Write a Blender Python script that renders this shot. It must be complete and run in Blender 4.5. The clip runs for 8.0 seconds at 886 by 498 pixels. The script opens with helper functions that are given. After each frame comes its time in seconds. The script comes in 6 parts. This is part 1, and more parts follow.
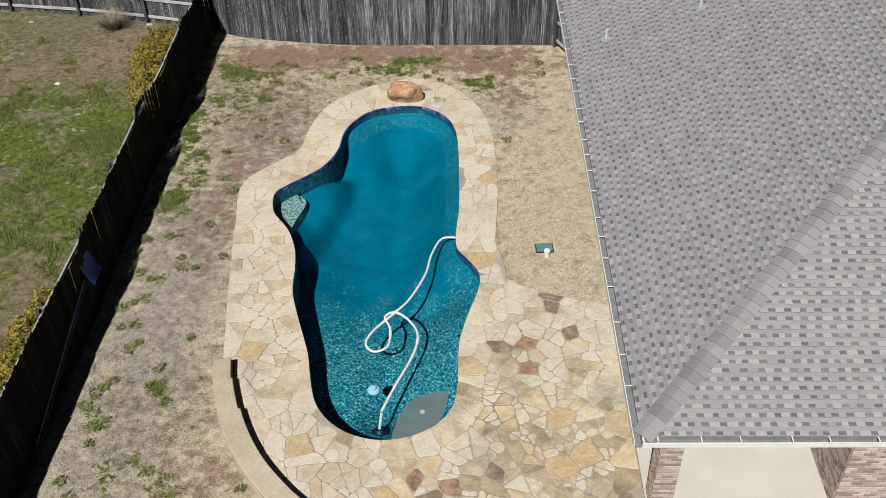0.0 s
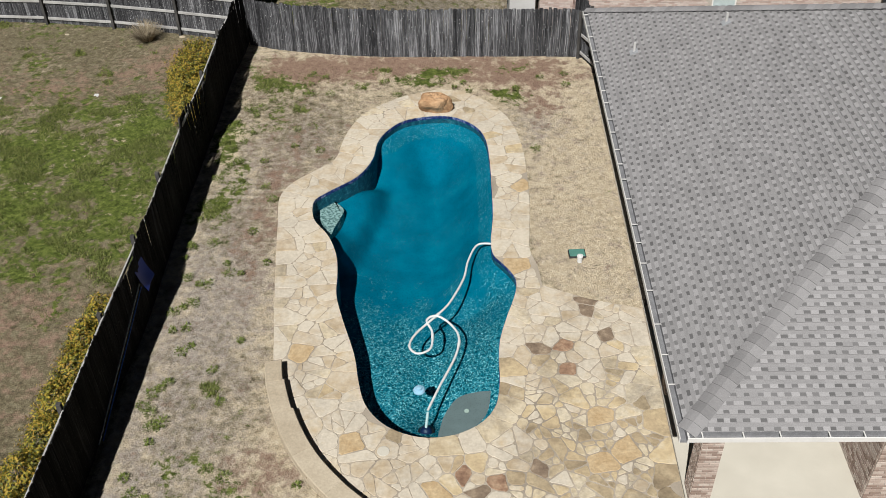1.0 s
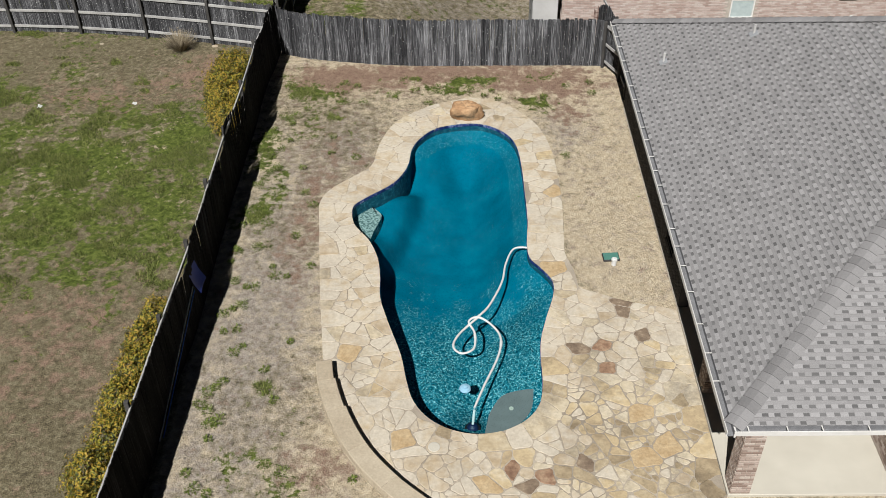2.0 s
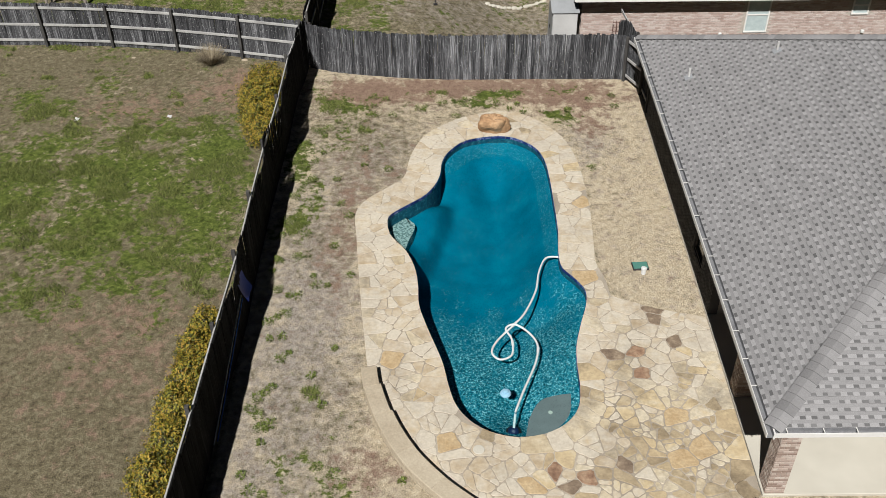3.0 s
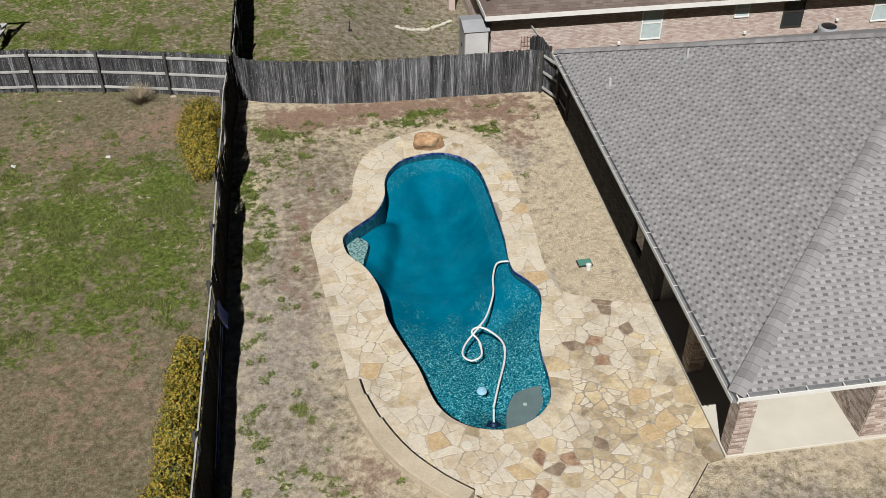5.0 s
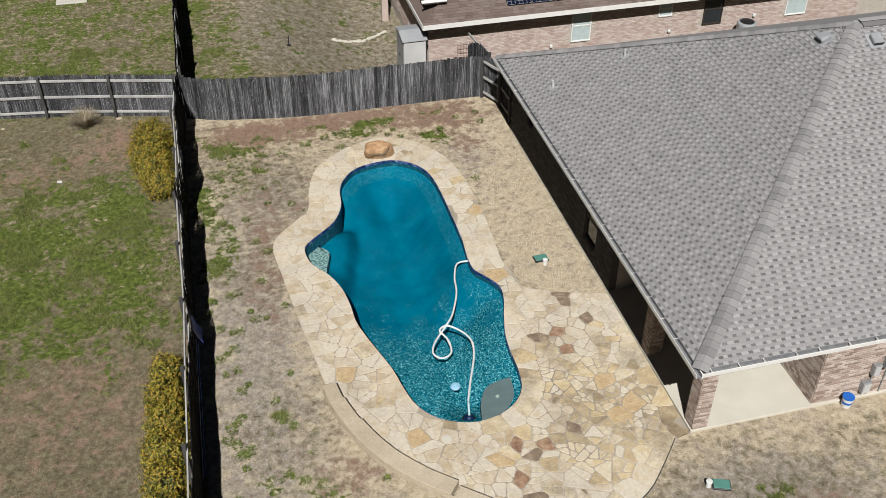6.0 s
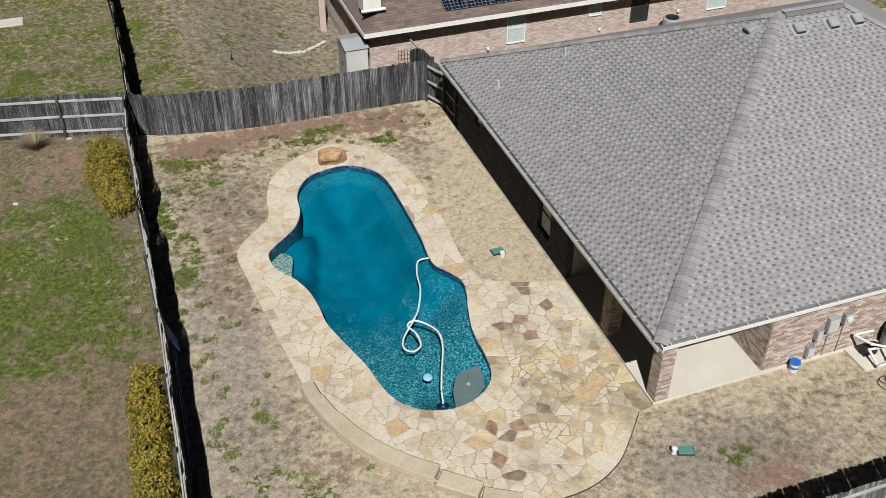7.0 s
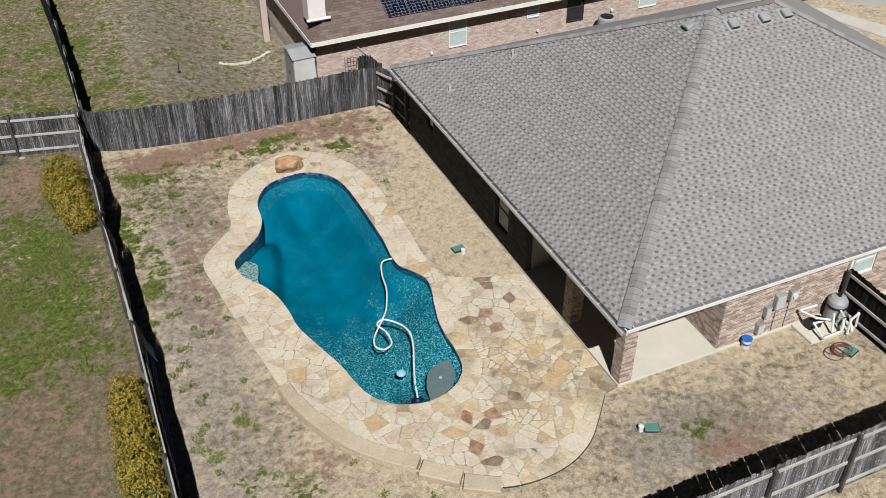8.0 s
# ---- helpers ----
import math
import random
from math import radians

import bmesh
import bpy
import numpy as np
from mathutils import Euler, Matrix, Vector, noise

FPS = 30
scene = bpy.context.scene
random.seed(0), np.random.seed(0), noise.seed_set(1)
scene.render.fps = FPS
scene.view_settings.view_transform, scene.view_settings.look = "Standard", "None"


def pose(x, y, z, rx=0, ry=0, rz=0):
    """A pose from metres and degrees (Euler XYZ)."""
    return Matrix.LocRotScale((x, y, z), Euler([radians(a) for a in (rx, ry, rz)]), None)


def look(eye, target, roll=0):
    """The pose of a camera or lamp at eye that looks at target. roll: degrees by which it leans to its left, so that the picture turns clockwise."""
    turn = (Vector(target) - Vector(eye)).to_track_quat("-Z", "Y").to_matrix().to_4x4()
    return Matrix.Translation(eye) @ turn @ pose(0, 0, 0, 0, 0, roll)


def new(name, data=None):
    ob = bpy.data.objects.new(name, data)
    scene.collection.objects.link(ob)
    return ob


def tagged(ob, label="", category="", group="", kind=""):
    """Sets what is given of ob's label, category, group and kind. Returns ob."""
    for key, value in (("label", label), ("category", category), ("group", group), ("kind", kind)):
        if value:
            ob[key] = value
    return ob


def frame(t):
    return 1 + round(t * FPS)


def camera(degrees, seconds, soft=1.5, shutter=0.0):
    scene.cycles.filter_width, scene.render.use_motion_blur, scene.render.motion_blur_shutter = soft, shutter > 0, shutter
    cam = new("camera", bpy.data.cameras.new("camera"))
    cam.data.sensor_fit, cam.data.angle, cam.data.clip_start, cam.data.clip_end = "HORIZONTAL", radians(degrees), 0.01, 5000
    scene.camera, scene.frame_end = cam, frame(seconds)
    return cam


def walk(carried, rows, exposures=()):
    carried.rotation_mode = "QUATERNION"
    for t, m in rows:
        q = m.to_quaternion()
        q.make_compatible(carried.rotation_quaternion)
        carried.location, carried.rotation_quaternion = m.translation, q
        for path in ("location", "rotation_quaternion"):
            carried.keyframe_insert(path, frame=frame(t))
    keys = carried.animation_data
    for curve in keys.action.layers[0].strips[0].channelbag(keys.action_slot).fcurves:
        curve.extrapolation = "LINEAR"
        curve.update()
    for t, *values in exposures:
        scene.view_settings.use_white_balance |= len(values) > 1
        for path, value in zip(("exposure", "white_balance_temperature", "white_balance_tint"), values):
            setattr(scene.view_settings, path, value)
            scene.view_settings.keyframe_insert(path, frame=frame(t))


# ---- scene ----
cam = camera(49.0, 8.0, soft=0.85)
# seconds, eye x y z, yaw, pitch, lean to the right
ROWS = [
    (0, -2.055, -17.094, 14.904, 1.26, -40.53, 1.11),
    (0.5, -2.511, -17.417, 15.223, 1.10, -40.46, 1.11),
    (1, -3.007, -17.753, 15.487, 1.01, -40.21, 1.08),
    (1.5, -3.559, -18.083, 15.708, 0.78, -40.06, 0.99),
    (3, -5.186, -18.965, 16.597, 0.07, -39.55, 0.61),
    (3.5, -5.713, -19.261, 16.825, -0.73, -39.34, 0.50),
    (4, -6.202, -19.536, 17.077, -3.12, -39.13, 0.20),
    (4.5, -6.720, -19.784, 17.314, -5.94, -38.96, 0.02),
    (6, -8.457, -20.584, 17.967, -14.53, -38.24, -0.18),
    (6.5, -9.008, -20.930, 18.174, -17.07, -38.07, -0.14),
    (7, -9.594, -21.282, 18.386, -19.71, -37.81, -0.05),
    (7.5, -10.165, -21.553, 18.649, -22.21, -37.67, -0.11),
    (8, -10.691, -21.717, 18.859, -24.59, -37.61, -0.21),
]
walk(cam, [(t, pose(x, y, z, 90 + pitch, 0, yaw) @ pose(0, 0, 0, 0, 0, -lean)) for t, x, y, z, yaw, pitch, lean in ROWS])

# ---- light ----
SUN = Vector((-0.245, -0.85, 1.0)).normalized()
world = bpy.data.worlds.new("sky")
world.use_nodes = True
scene.world = world
wn = world.node_tree.nodes
sky = wn.new("ShaderNodeTexSky")
sky.sky_type, sky.sun_disc = "NISHITA", False
sky.sun_elevation, sky.sun_rotation = math.asin(SUN.z), math.atan2(SUN.x, SUN.y)
world.node_tree.links.new(sky.outputs[0], wn["Background"].inputs[0])
wn["Background"].inputs[1].default_value = 0.006
sun = new("sun", bpy.data.lights.new("sun", "SUN"))
sun.data.energy, sun.data.angle, sun.data.color = 5.0, radians(0.53), (1.0, 0.99, 0.965)
sun.matrix_world = look(SUN * 60, (0, 0, 0))
scene.view_settings.exposure = 0.51

# ---- materials ----
TONE = 0.72  # all albedos together


def nodes_of(name):
    m = bpy.data.materials.new(name)
    m.use_nodes = True
    return m, m.node_tree.nodes, m.node_tree.links, m.node_tree.nodes["Principled BSDF"]


def math_node(n, l, op, a, b):
    k = n.new("ShaderNodeMath")
    k.operation = op
    for i, v in enumerate((a, b)):
        if isinstance(v, (int, float)):
            k.inputs[i].default_value = v
        else:
            l.new(v, k.inputs[i])
    return k.outputs[0]


def mix_node(n, l, fac, a, b, blend="MIX"):
    k = n.new("ShaderNodeMix")
    k.data_type, k.blend_type = "RGBA", blend
    for i, v in ((0, fac), (6, a), (7, b)):
        if isinstance(v, (int, float)):
            k.inputs[i].default_value = v
        elif isinstance(v, tuple):
            k.inputs[i].default_value = (*v, 1)
        else:
            l.new(v, k.inputs[i])
    return k.outputs[2]


def ramp_node(n, l, fac, stops):
    k = n.new("ShaderNodeValToRGB")
    while len(k.color_ramp.elements) < len(stops):
        k.color_ramp.elements.new(0.5)
    for e, (p, c) in zip(k.color_ramp.elements, stops):
        e.position, e.color = p, (*c, 1) if isinstance(c, tuple) else (c, c, c, 1)
    l.new(fac, k.inputs[0])
    return k.outputs[0]


def noise_node(n, l, vec, scale, detail=4.0, rough=0.6):
    k = n.new("ShaderNodeTexNoise")
    k.inputs["Scale"].default_value, k.inputs["Detail"].default_value, k.inputs["Roughness"].default_value = scale, detail, rough
    l.new(vec, k.inputs["Vector"])
    return k.outputs[0]


def where_node(n, l, stretch=(1, 1, 1)):
    g = n.new("ShaderNodeNewGeometry")
    k = n.new("ShaderNodeVectorMath")
    k.operation, k.inputs[1].default_value = "MULTIPLY", stretch
    l.new(g.outputs["Position"], k.inputs[0])
    return k.outputs[0]


def bump_node(n, l, height, strength, distance):
    k = n.new("ShaderNodeBump")
    k.inputs["Strength"].default_value, k.inputs["Distance"].default_value = strength, distance
    l.new(height, k.inputs["Height"])
    return k.outputs[0]


def surface(name, stops, scale=3.0, rough=0.8, metal=0.0, grain=40.0, grain_amount=0.25, bump=0.3, depth=0.01, vary="", vary_amount=0.3, stretch=(1, 1, 1), spec=0.3, stain=0.0):
    """Two scales of noise over a ramp of colours; vary: "object" or "island" shifts the tone piece by piece."""
    m, n, l, p = nodes_of(name)
    at = where_node(n, l, stretch)
    big, fine = noise_node(n, l, at, scale), noise_node(n, l, at, grain, 3.0, 0.7)
    fac = big
    if vary:
        if vary == "object":
            r = n.new("ShaderNodeObjectInfo").outputs["Random"]
        else:
            r = n.new("ShaderNodeNewGeometry").outputs["Random Per Island"]
        fac = math_node(n, l, "ADD", math_node(n, l, "MULTIPLY", big, 1 - vary_amount), math_node(n, l, "MULTIPLY", r, vary_amount))
    col = ramp_node(n, l, fac, stops)
    tone = ramp_node(n, l, fine, [(0.25, TONE * (1 - grain_amount)), (0.75, TONE * (1 + grain_amount * 0.6))])
    if stain:
        blot = noise_node(n, l, at, 0.75, 6.0, 0.68)
        col = mix_node(n, l, 1.0, col, ramp_node(n, l, blot, [(0.36, (1 - stain, 1 - stain, 1 - stain * 0.95)), (0.54, (1.0, 1.0, 1.0))]), "MULTIPLY")
    l.new(mix_node(n, l, 1.0, col, tone, "MULTIPLY"), p.inputs["Base Color"])
    p.inputs["Roughness"].default_value, p.inputs["Metallic"].default_value = rough, metal
    p.inputs["Specular IOR Level"].default_value = spec
    if bump:
        l.new(bump_node(n, l, fine, bump, depth), p.inputs["Normal"])
    return m


def plain(name, col, rough=0.5, metal=0.0):
    d = tuple(c * 0.82 for c in col)
    return surface(name, [(0.3, d), (0.7, col)], 5.0, rough, metal, 60.0, 0.1, 0.1, 0.003)


STONE_TONES = [(0.22, (0.47, 0.365, 0.235)), (0.34, (0.56, 0.465, 0.34)), (0.45, (0.615, 0.54, 0.43)), (0.58, (0.64, 0.57, 0.46)), (0.68, (0.605, 0.515, 0.385)), (0.80, (0.52, 0.40, 0.25))]
WORN_TONES = [(0.22, (0.35, 0.27, 0.17)), (0.33, (0.49, 0.39, 0.248)), (0.44, (0.60, 0.505, 0.355)), (0.56, (0.65, 0.565, 0.425)), (0.66, (0.60, 0.475, 0.29)), (0.78, (0.48, 0.37, 0.228)), (0.88, (0.34, 0.27, 0.188))]
M_STONE = surface("flagstone", STONE_TONES, 3.2, 0.85, 0, 12.0, 0.16, 0.4, 0.010, "object", 0.42, stain=0.16)
M_WORN_STONE = surface("worn_flagstone", WORN_TONES, 2.6, 0.85, 0, 12.0, 0.18, 0.4, 0.010, "object", 0.52, stain=0.40)
M_MORTAR = surface("mortar", [(0.35, (0.30, 0.255, 0.20)), (0.5, (0.42, 0.36, 0.285)), (0.65, (0.53, 0.465, 0.37))], 0.45, 0.95, 0, 60, 0.2, 0.4, 0.006)
M_RUST_STONE = surface("red_flagstone", [(0.3, (0.20, 0.115, 0.075)), (0.5, (0.32, 0.195, 0.125)), (0.7, (0.46, 0.32, 0.21))], 5.0, 0.85, 0, 14, 0.3, 0.5, 0.012)
M_DARK_STONE = surface("brown_flagstone", [(0.3, (0.17, 0.12, 0.085)), (0.55, (0.27, 0.20, 0.14)), (0.75, (0.44, 0.345, 0.24))], 5.0, 0.85, 0, 14, 0.3, 0.5, 0.012)
M_OCHRE_STONE = surface("ochre_flagstone", [(0.3, (0.46, 0.32, 0.17)), (0.7, (0.60, 0.46, 0.28))], 4.0, 0.85, 0, 14, 0.3, 0.5, 0.012)
M_CAP = surface("wall_cap_stone", [(0.3, (0.418, 0.344, 0.245)), (0.7, (0.551, 0.47, 0.352))], 2.0, 0.85, 0, 20, 0.2, 0.5, 0.01, "object", 0.3)
M_BOULDER = surface("boulder_rock", [(0.3, (0.37, 0.205, 0.105)), (0.55, (0.51, 0.31, 0.165)), (0.75, (0.56, 0.37, 0.215))], 3.0, 0.9, 0, 18, 0.3, 0.8, 0.03)
M_TILE = surface("pool_tile", [(0.3, (0.012, 0.021, 0.085)), (0.55, (0.028, 0.05, 0.19)), (0.75, (0.32, 0.38, 0.54))], 18.0, 0.25, 0, 40, 0.2, 0.0, 0.0, "object", 0.3)
M_LEDGE = surface("grey_plaster", [(0.3, (0.185, 0.18, 0.175)), (0.7, (0.225, 0.22, 0.215))], 3.0, 0.8, 0, 60, 0.12, 0.2, 0.004)
M_PEBBLE = surface("pale_pebble", [(0.42, (0.12, 0.18, 0.17)), (0.58, (0.50, 0.56, 0.52))], 16.0, 0.7, 0, 60, 0.3, 0.4, 0.01)
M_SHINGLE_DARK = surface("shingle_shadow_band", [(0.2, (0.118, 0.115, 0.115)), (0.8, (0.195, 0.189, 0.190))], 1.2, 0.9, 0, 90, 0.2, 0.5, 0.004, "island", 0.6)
TAB_TONES = [(0.12, (0.268, 0.260, 0.261)), (0.36, (0.322, 0.313, 0.314)), (0.62, (0.354, 0.344, 0.345)), (0.78, (0.370, 0.359, 0.361)), (0.93, (0.288, 0.280, 0.281))]
M_SHINGLE = surface("asphalt_shingle", TAB_TONES, 1.2, 0.9, 0, 60, 0.25, 0.6, 0.004, "island", 0.75)
M_SHINGLE_BASE = surface("asphalt_shingle_strip", [(0.2, (0.248, 0.241, 0.242)), (0.5, (0.282, 0.274, 0.275)), (0.8, (0.315, 0.306, 0.307))], 1.2, 0.9, 0, 60, 0.25, 0.6, 0.004, "island", 0.35)
M_SHINGLE_CAP = surface("asphalt_hip_cap", [(0.2, (0.205, 0.199, 0.200)), (0.5, (0.262, 0.254, 0.255)), (0.8, (0.318, 0.309, 0.310))], 1.2, 0.9, 0, 60, 0.25, 0.6, 0.004, "object", 0.5)
M_SHINGLE_PART = surface("asphalt_shingle_tab", TAB_TONES, 1.2, 0.9, 0, 60, 0.25, 0.6, 0.004, "object", 0.75)
M_NB_SHINGLE = surface("brown_shingle", [(0.2, (0.13, 0.095, 0.08)), (0.8, (0.20, 0.155, 0.135))], 3.0, 0.9, 0, 40, 0.3, 0.5, 0.005, "island", 0.6)
M_WHITE = surface("white_paint", [(0.3, (0.72, 0.70, 0.66)), (0.7, (0.82, 0.80, 0.77))], 3.0, 0.5, 0, 60, 0.08, 0.1, 0.002)
M_GUTTER = surface("gutter_trough", [(0.3, (0.22, 0.22, 0.23)), (0.7, (0.32, 0.32, 0.33))], 6.0, 0.6, 0.2, 40, 0.3, 0.1, 0.002)
M_SLAB = surface("concrete_slab", [(0.3, (0.55, 0.51, 0.43)), (0.7, (0.64, 0.60, 0.51))], 1.0, 0.9, 0, 50, 0.1, 0.2, 0.003)
M_WALK = surface("concrete_walk", [(0.3, (0.50, 0.47, 0.42)), (0.7, (0.60, 0.57, 0.51))], 1.0, 0.9, 0, 50, 0.12, 0.2, 0.003)
M_ROAD = surface("street_concrete", [(0.3, (0.36, 0.35, 0.33)), (0.7, (0.44, 0.43, 0.40))], 0.5, 0.9, 0, 50, 0.12, 0.2, 0.003)
BRICK_TONES = [(0.2, (0.29, 0.21, 0.17)), (0.5, (0.45, 0.355, 0.30)), (0.8, (0.58, 0.495, 0.43))]
M_BRICK = surface("red_brick", BRICK_TONES, 4.0, 0.9, 0, 60, 0.25, 0.4, 0.004, "object", 0.7)
M_BRICKS = surface("red_bricks", BRICK_TONES, 4.0, 0.9, 0, 60, 0.25, 0.4, 0.004, "island", 0.7)
# Near-black tone matched to how this wall looks under the eave
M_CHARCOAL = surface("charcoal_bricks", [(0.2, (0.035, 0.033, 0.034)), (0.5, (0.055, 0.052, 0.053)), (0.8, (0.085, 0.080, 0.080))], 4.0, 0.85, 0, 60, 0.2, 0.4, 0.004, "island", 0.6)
M_BRICK_JOINT = surface("brick_mortar", [(0.3, (0.42, 0.37, 0.32)), (0.7, (0.52, 0.47, 0.41))], 5.0, 0.95, 0, 80, 0.2, 0.3, 0.004)
M_NB_BRICKS = surface("pink_bricks", [(0.2, (0.42, 0.31, 0.27)), (0.5, (0.52, 0.415, 0.37)), (0.8, (0.60, 0.51, 0.465))], 4.0, 0.9, 0, 60, 0.2, 0.3, 0.004, "island", 0.6)
M_RAIL = surface("weathered_rail", [(0.3, (0.34, 0.33, 0.32)), (0.7, (0.54, 0.53, 0.51))], 2.0, 0.9, 0, 30, 0.3, 0.4, 0.005)
M_POST = surface("fence_post_wood", [(0.3, (0.035, 0.033, 0.031)), (0.7, (0.095, 0.09, 0.085))], 2.0, 0.9, 0, 30, 0.3, 0.4, 0.005)
M_BRONZE = plain("bronze_frame", (0.05, 0.04, 0.032), 0.45)
M_BLACK = plain("black_plastic", (0.02, 0.02, 0.022), 0.45)
M_GREY_PLASTIC = plain("grey_plastic", (0.36, 0.37, 0.38), 0.5)
M_GREEN_LID = plain("green_lid", (0.10, 0.27, 0.22), 0.6)
M_PVC = plain("white_pvc", (0.80, 0.80, 0.78), 0.35)
M_PALE_BLUE = plain("pale_blue_plastic", (0.34, 0.60, 0.78), 0.5)
M_BLUE = plain("blue_plastic", (0.02, 0.14, 0.55), 0.4)
M_DEEP_BLUE = plain("dark_blue_net", (0.01, 0.05, 0.40), 0.5)
M_NAVY = plain("navy_plastic", (0.008, 0.02, 0.07), 0.5)
M_METAL = plain("galvanised_metal", (0.52, 0.53, 0.54), 0.45, 0.6)
M_VENT = surface("dull_vent_paint", [(0.3, (0.27, 0.28, 0.29)), (0.7, (0.36, 0.37, 0.385))], 4.0, 0.85, 0, 40, 0.12, 0.2, 0.003)
M_SHED = surface("shed_panel", [(0.3, (0.50, 0.49, 0.48)), (0.7, (0.60, 0.59, 0.58))], 1.5, 0.6, 0, 40, 0.08, 0.1, 0.002)
M_SHED_ROOF = surface("shed_roof_panel", [(0.3, (0.30, 0.31, 0.32)), (0.7, (0.38, 0.39, 0.40))], 1.5, 0.6, 0, 40, 0.1, 0.1, 0.002)
M_HOSE = surface("brown_hose", [(0.3, (0.10, 0.045, 0.035)), (0.7, (0.17, 0.08, 0.06))], 8.0, 0.6, 0, 60, 0.2, 0.2, 0.003)
M_BLOCK = surface("deck_wood", [(0.3, (0.20, 0.17, 0.14)), (0.7, (0.34, 0.30, 0.25))], 3.0, 0.9, 0, 30, 0.3, 0.3, 0.004)
M_BARK = surface("bark", [(0.3, (0.06, 0.045, 0.03)), (0.7, (0.13, 0.10, 0.07))], 6.0, 0.95, 0, 40, 0.4, 0.5, 0.006)
M_WEED = surface("green_weed", [(0.2, (0.07, 0.10, 0.016)), (0.8, (0.20, 0.24, 0.05))], 3.0, 0.8, 0, 40, 0.2, 0.0, 0.0, "island", 0.7)
M_DRY = surface("dry_grass_blade", [(0.15, (0.14, 0.11, 0.07)), (0.42, (0.34, 0.275, 0.18)), (0.7, (0.46, 0.385, 0.265)), (0.95, (0.26, 0.22, 0.16))], 0.8, 0.9, 0, 30, 0.2, 0.0, 0.0, "island", 0.75)
M_GREEN_BLADE = surface("green_grass_blade", [(0.1, (0.060, 0.080, 0.018)), (0.5, (0.140, 0.170, 0.035)), (0.8, (0.225, 0.245, 0.066)), (0.95, (0.33, 0.29, 0.135))], 0.8, 0.9, 0, 30, 0.2, 0.0, 0.0, "island", 0.75)
# Dark green stops put shade between leaf clumps into the leaf colour
M_LEAF = surface("golden_leaf", [(0.22, (0.03, 0.038, 0.009)), (0.40, (0.11, 0.115, 0.015)), (0.52, (0.30, 0.26, 0.028)), (0.66, (0.42, 0.28, 0.035)), (0.85, (0.27, 0.14, 0.03))], 3.6, 0.6, 0, 40, 0.15, 0.0, 0.0, "island", 0.5)
M_CEILING = surface("dim_porch_boards", [(0.3, (0.16, 0.13, 0.10)), (0.7, (0.24, 0.20, 0.16))], 2.0, 0.8, 0, 40, 0.2, 0.2, 0.003)
M_BLIND = plain("window_blind", (0.50, 0.58, 0.58), 0.7)


def picket_wood(name, dim):
    """Silvered cedar: streaks along the grain, board by board tone, pale knots and nail marks."""
    m, n, l, p = nodes_of(name)
    streak = noise_node(n, l, where_node(n, l, (62, 62, 1.3)), 1.0, 5, 0.75)
    wide = noise_node(n, l, where_node(n, l, (2.2, 2.2, 0.5)), 1.0, 3, 0.6)
    r = n.new("ShaderNodeObjectInfo").outputs["Random"]
    fac = math_node(n, l, "ADD", math_node(n, l, "ADD", math_node(n, l, "MULTIPLY", streak, 0.74), math_node(n, l, "MULTIPLY", wide, 0.18)), math_node(n, l, "MULTIPLY", r, 0.09))
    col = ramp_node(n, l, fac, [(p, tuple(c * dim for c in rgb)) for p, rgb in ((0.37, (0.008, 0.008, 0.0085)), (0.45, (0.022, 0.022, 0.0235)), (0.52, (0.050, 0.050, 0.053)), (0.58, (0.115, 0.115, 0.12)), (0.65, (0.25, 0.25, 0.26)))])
    spot = n.new("ShaderNodeTexVoronoi")
    spot.inputs["Scale"].default_value = 1.0
    l.new(where_node(n, l, (11, 11, 9)), spot.inputs["Vector"])
    marks = ramp_node(n, l, spot.outputs["Distance"], [(0.09, 0.75), (0.15, 0.0)])
    l.new(mix_node(n, l, marks, col, (0.40 * dim, 0.40 * dim, 0.39 * dim)), p.inputs["Base Color"])
    p.inputs["Roughness"].default_value, p.inputs["Specular IOR Level"].default_value = 0.95, 0.08
    l.new(bump_node(n, l, streak, 0.5, 0.006), p.inputs["Normal"])
    return m


# The 0.18 copy puts unlit sides' shade into its colour; pump fence reuses it
M_PICKET, M_SHADE_DARK_PICKET, M_SUNLIT_PICKET = picket_wood("weathered_picket", 1.1), picket_wood("shade_dark_picket", 0.18), picket_wood("sunlit_silver_picket", 2.2)


def glass_pane():
    m, n, l, p = nodes_of("window_glass")
    p.inputs["Base Color"].default_value = (0.02, 0.022, 0.025, 1)
    p.inputs["Roughness"].default_value = 0.04
    p.inputs["Specular IOR Level"].default_value = 0.6
    return m


def water_surface():
    m, n, l, p = nodes_of("pool_water")
    at = where_node(n, l)
    wave = math_node(n, l, "ADD", noise_node(n, l, at, 5.0, 2.0, 0.5), math_node(n, l, "MULTIPLY", noise_node(n, l, at, 14.0, 2.0, 0.5), 0.35))
    normal = bump_node(n, l, wave, 0.2, 0.02)
    clear, shine, fres, mix = (n.new(k) for k in ("ShaderNodeBsdfTransparent", "ShaderNodeBsdfGlossy", "ShaderNodeFresnel", "ShaderNodeMixShader"))
    clear.inputs[0].default_value = (0.80, 0.95, 0.97, 1)
    shine.inputs["Color"].default_value = (0.25, 0.42, 0.50, 1)
    shine.inputs["Roughness"].default_value = 0.03
    fres.inputs[0].default_value = 1.33
    l.new(normal, shine.inputs["Normal"])
    l.new(normal, fres.inputs["Normal"])
    l.new(fres.outputs[0], mix.inputs[0])
    l.new(clear.outputs[0], mix.inputs[1])
    l.new(shine.outputs[0], mix.inputs[2])
    l.new(mix.outputs[0], n["Material Output"].inputs[0])
    return m


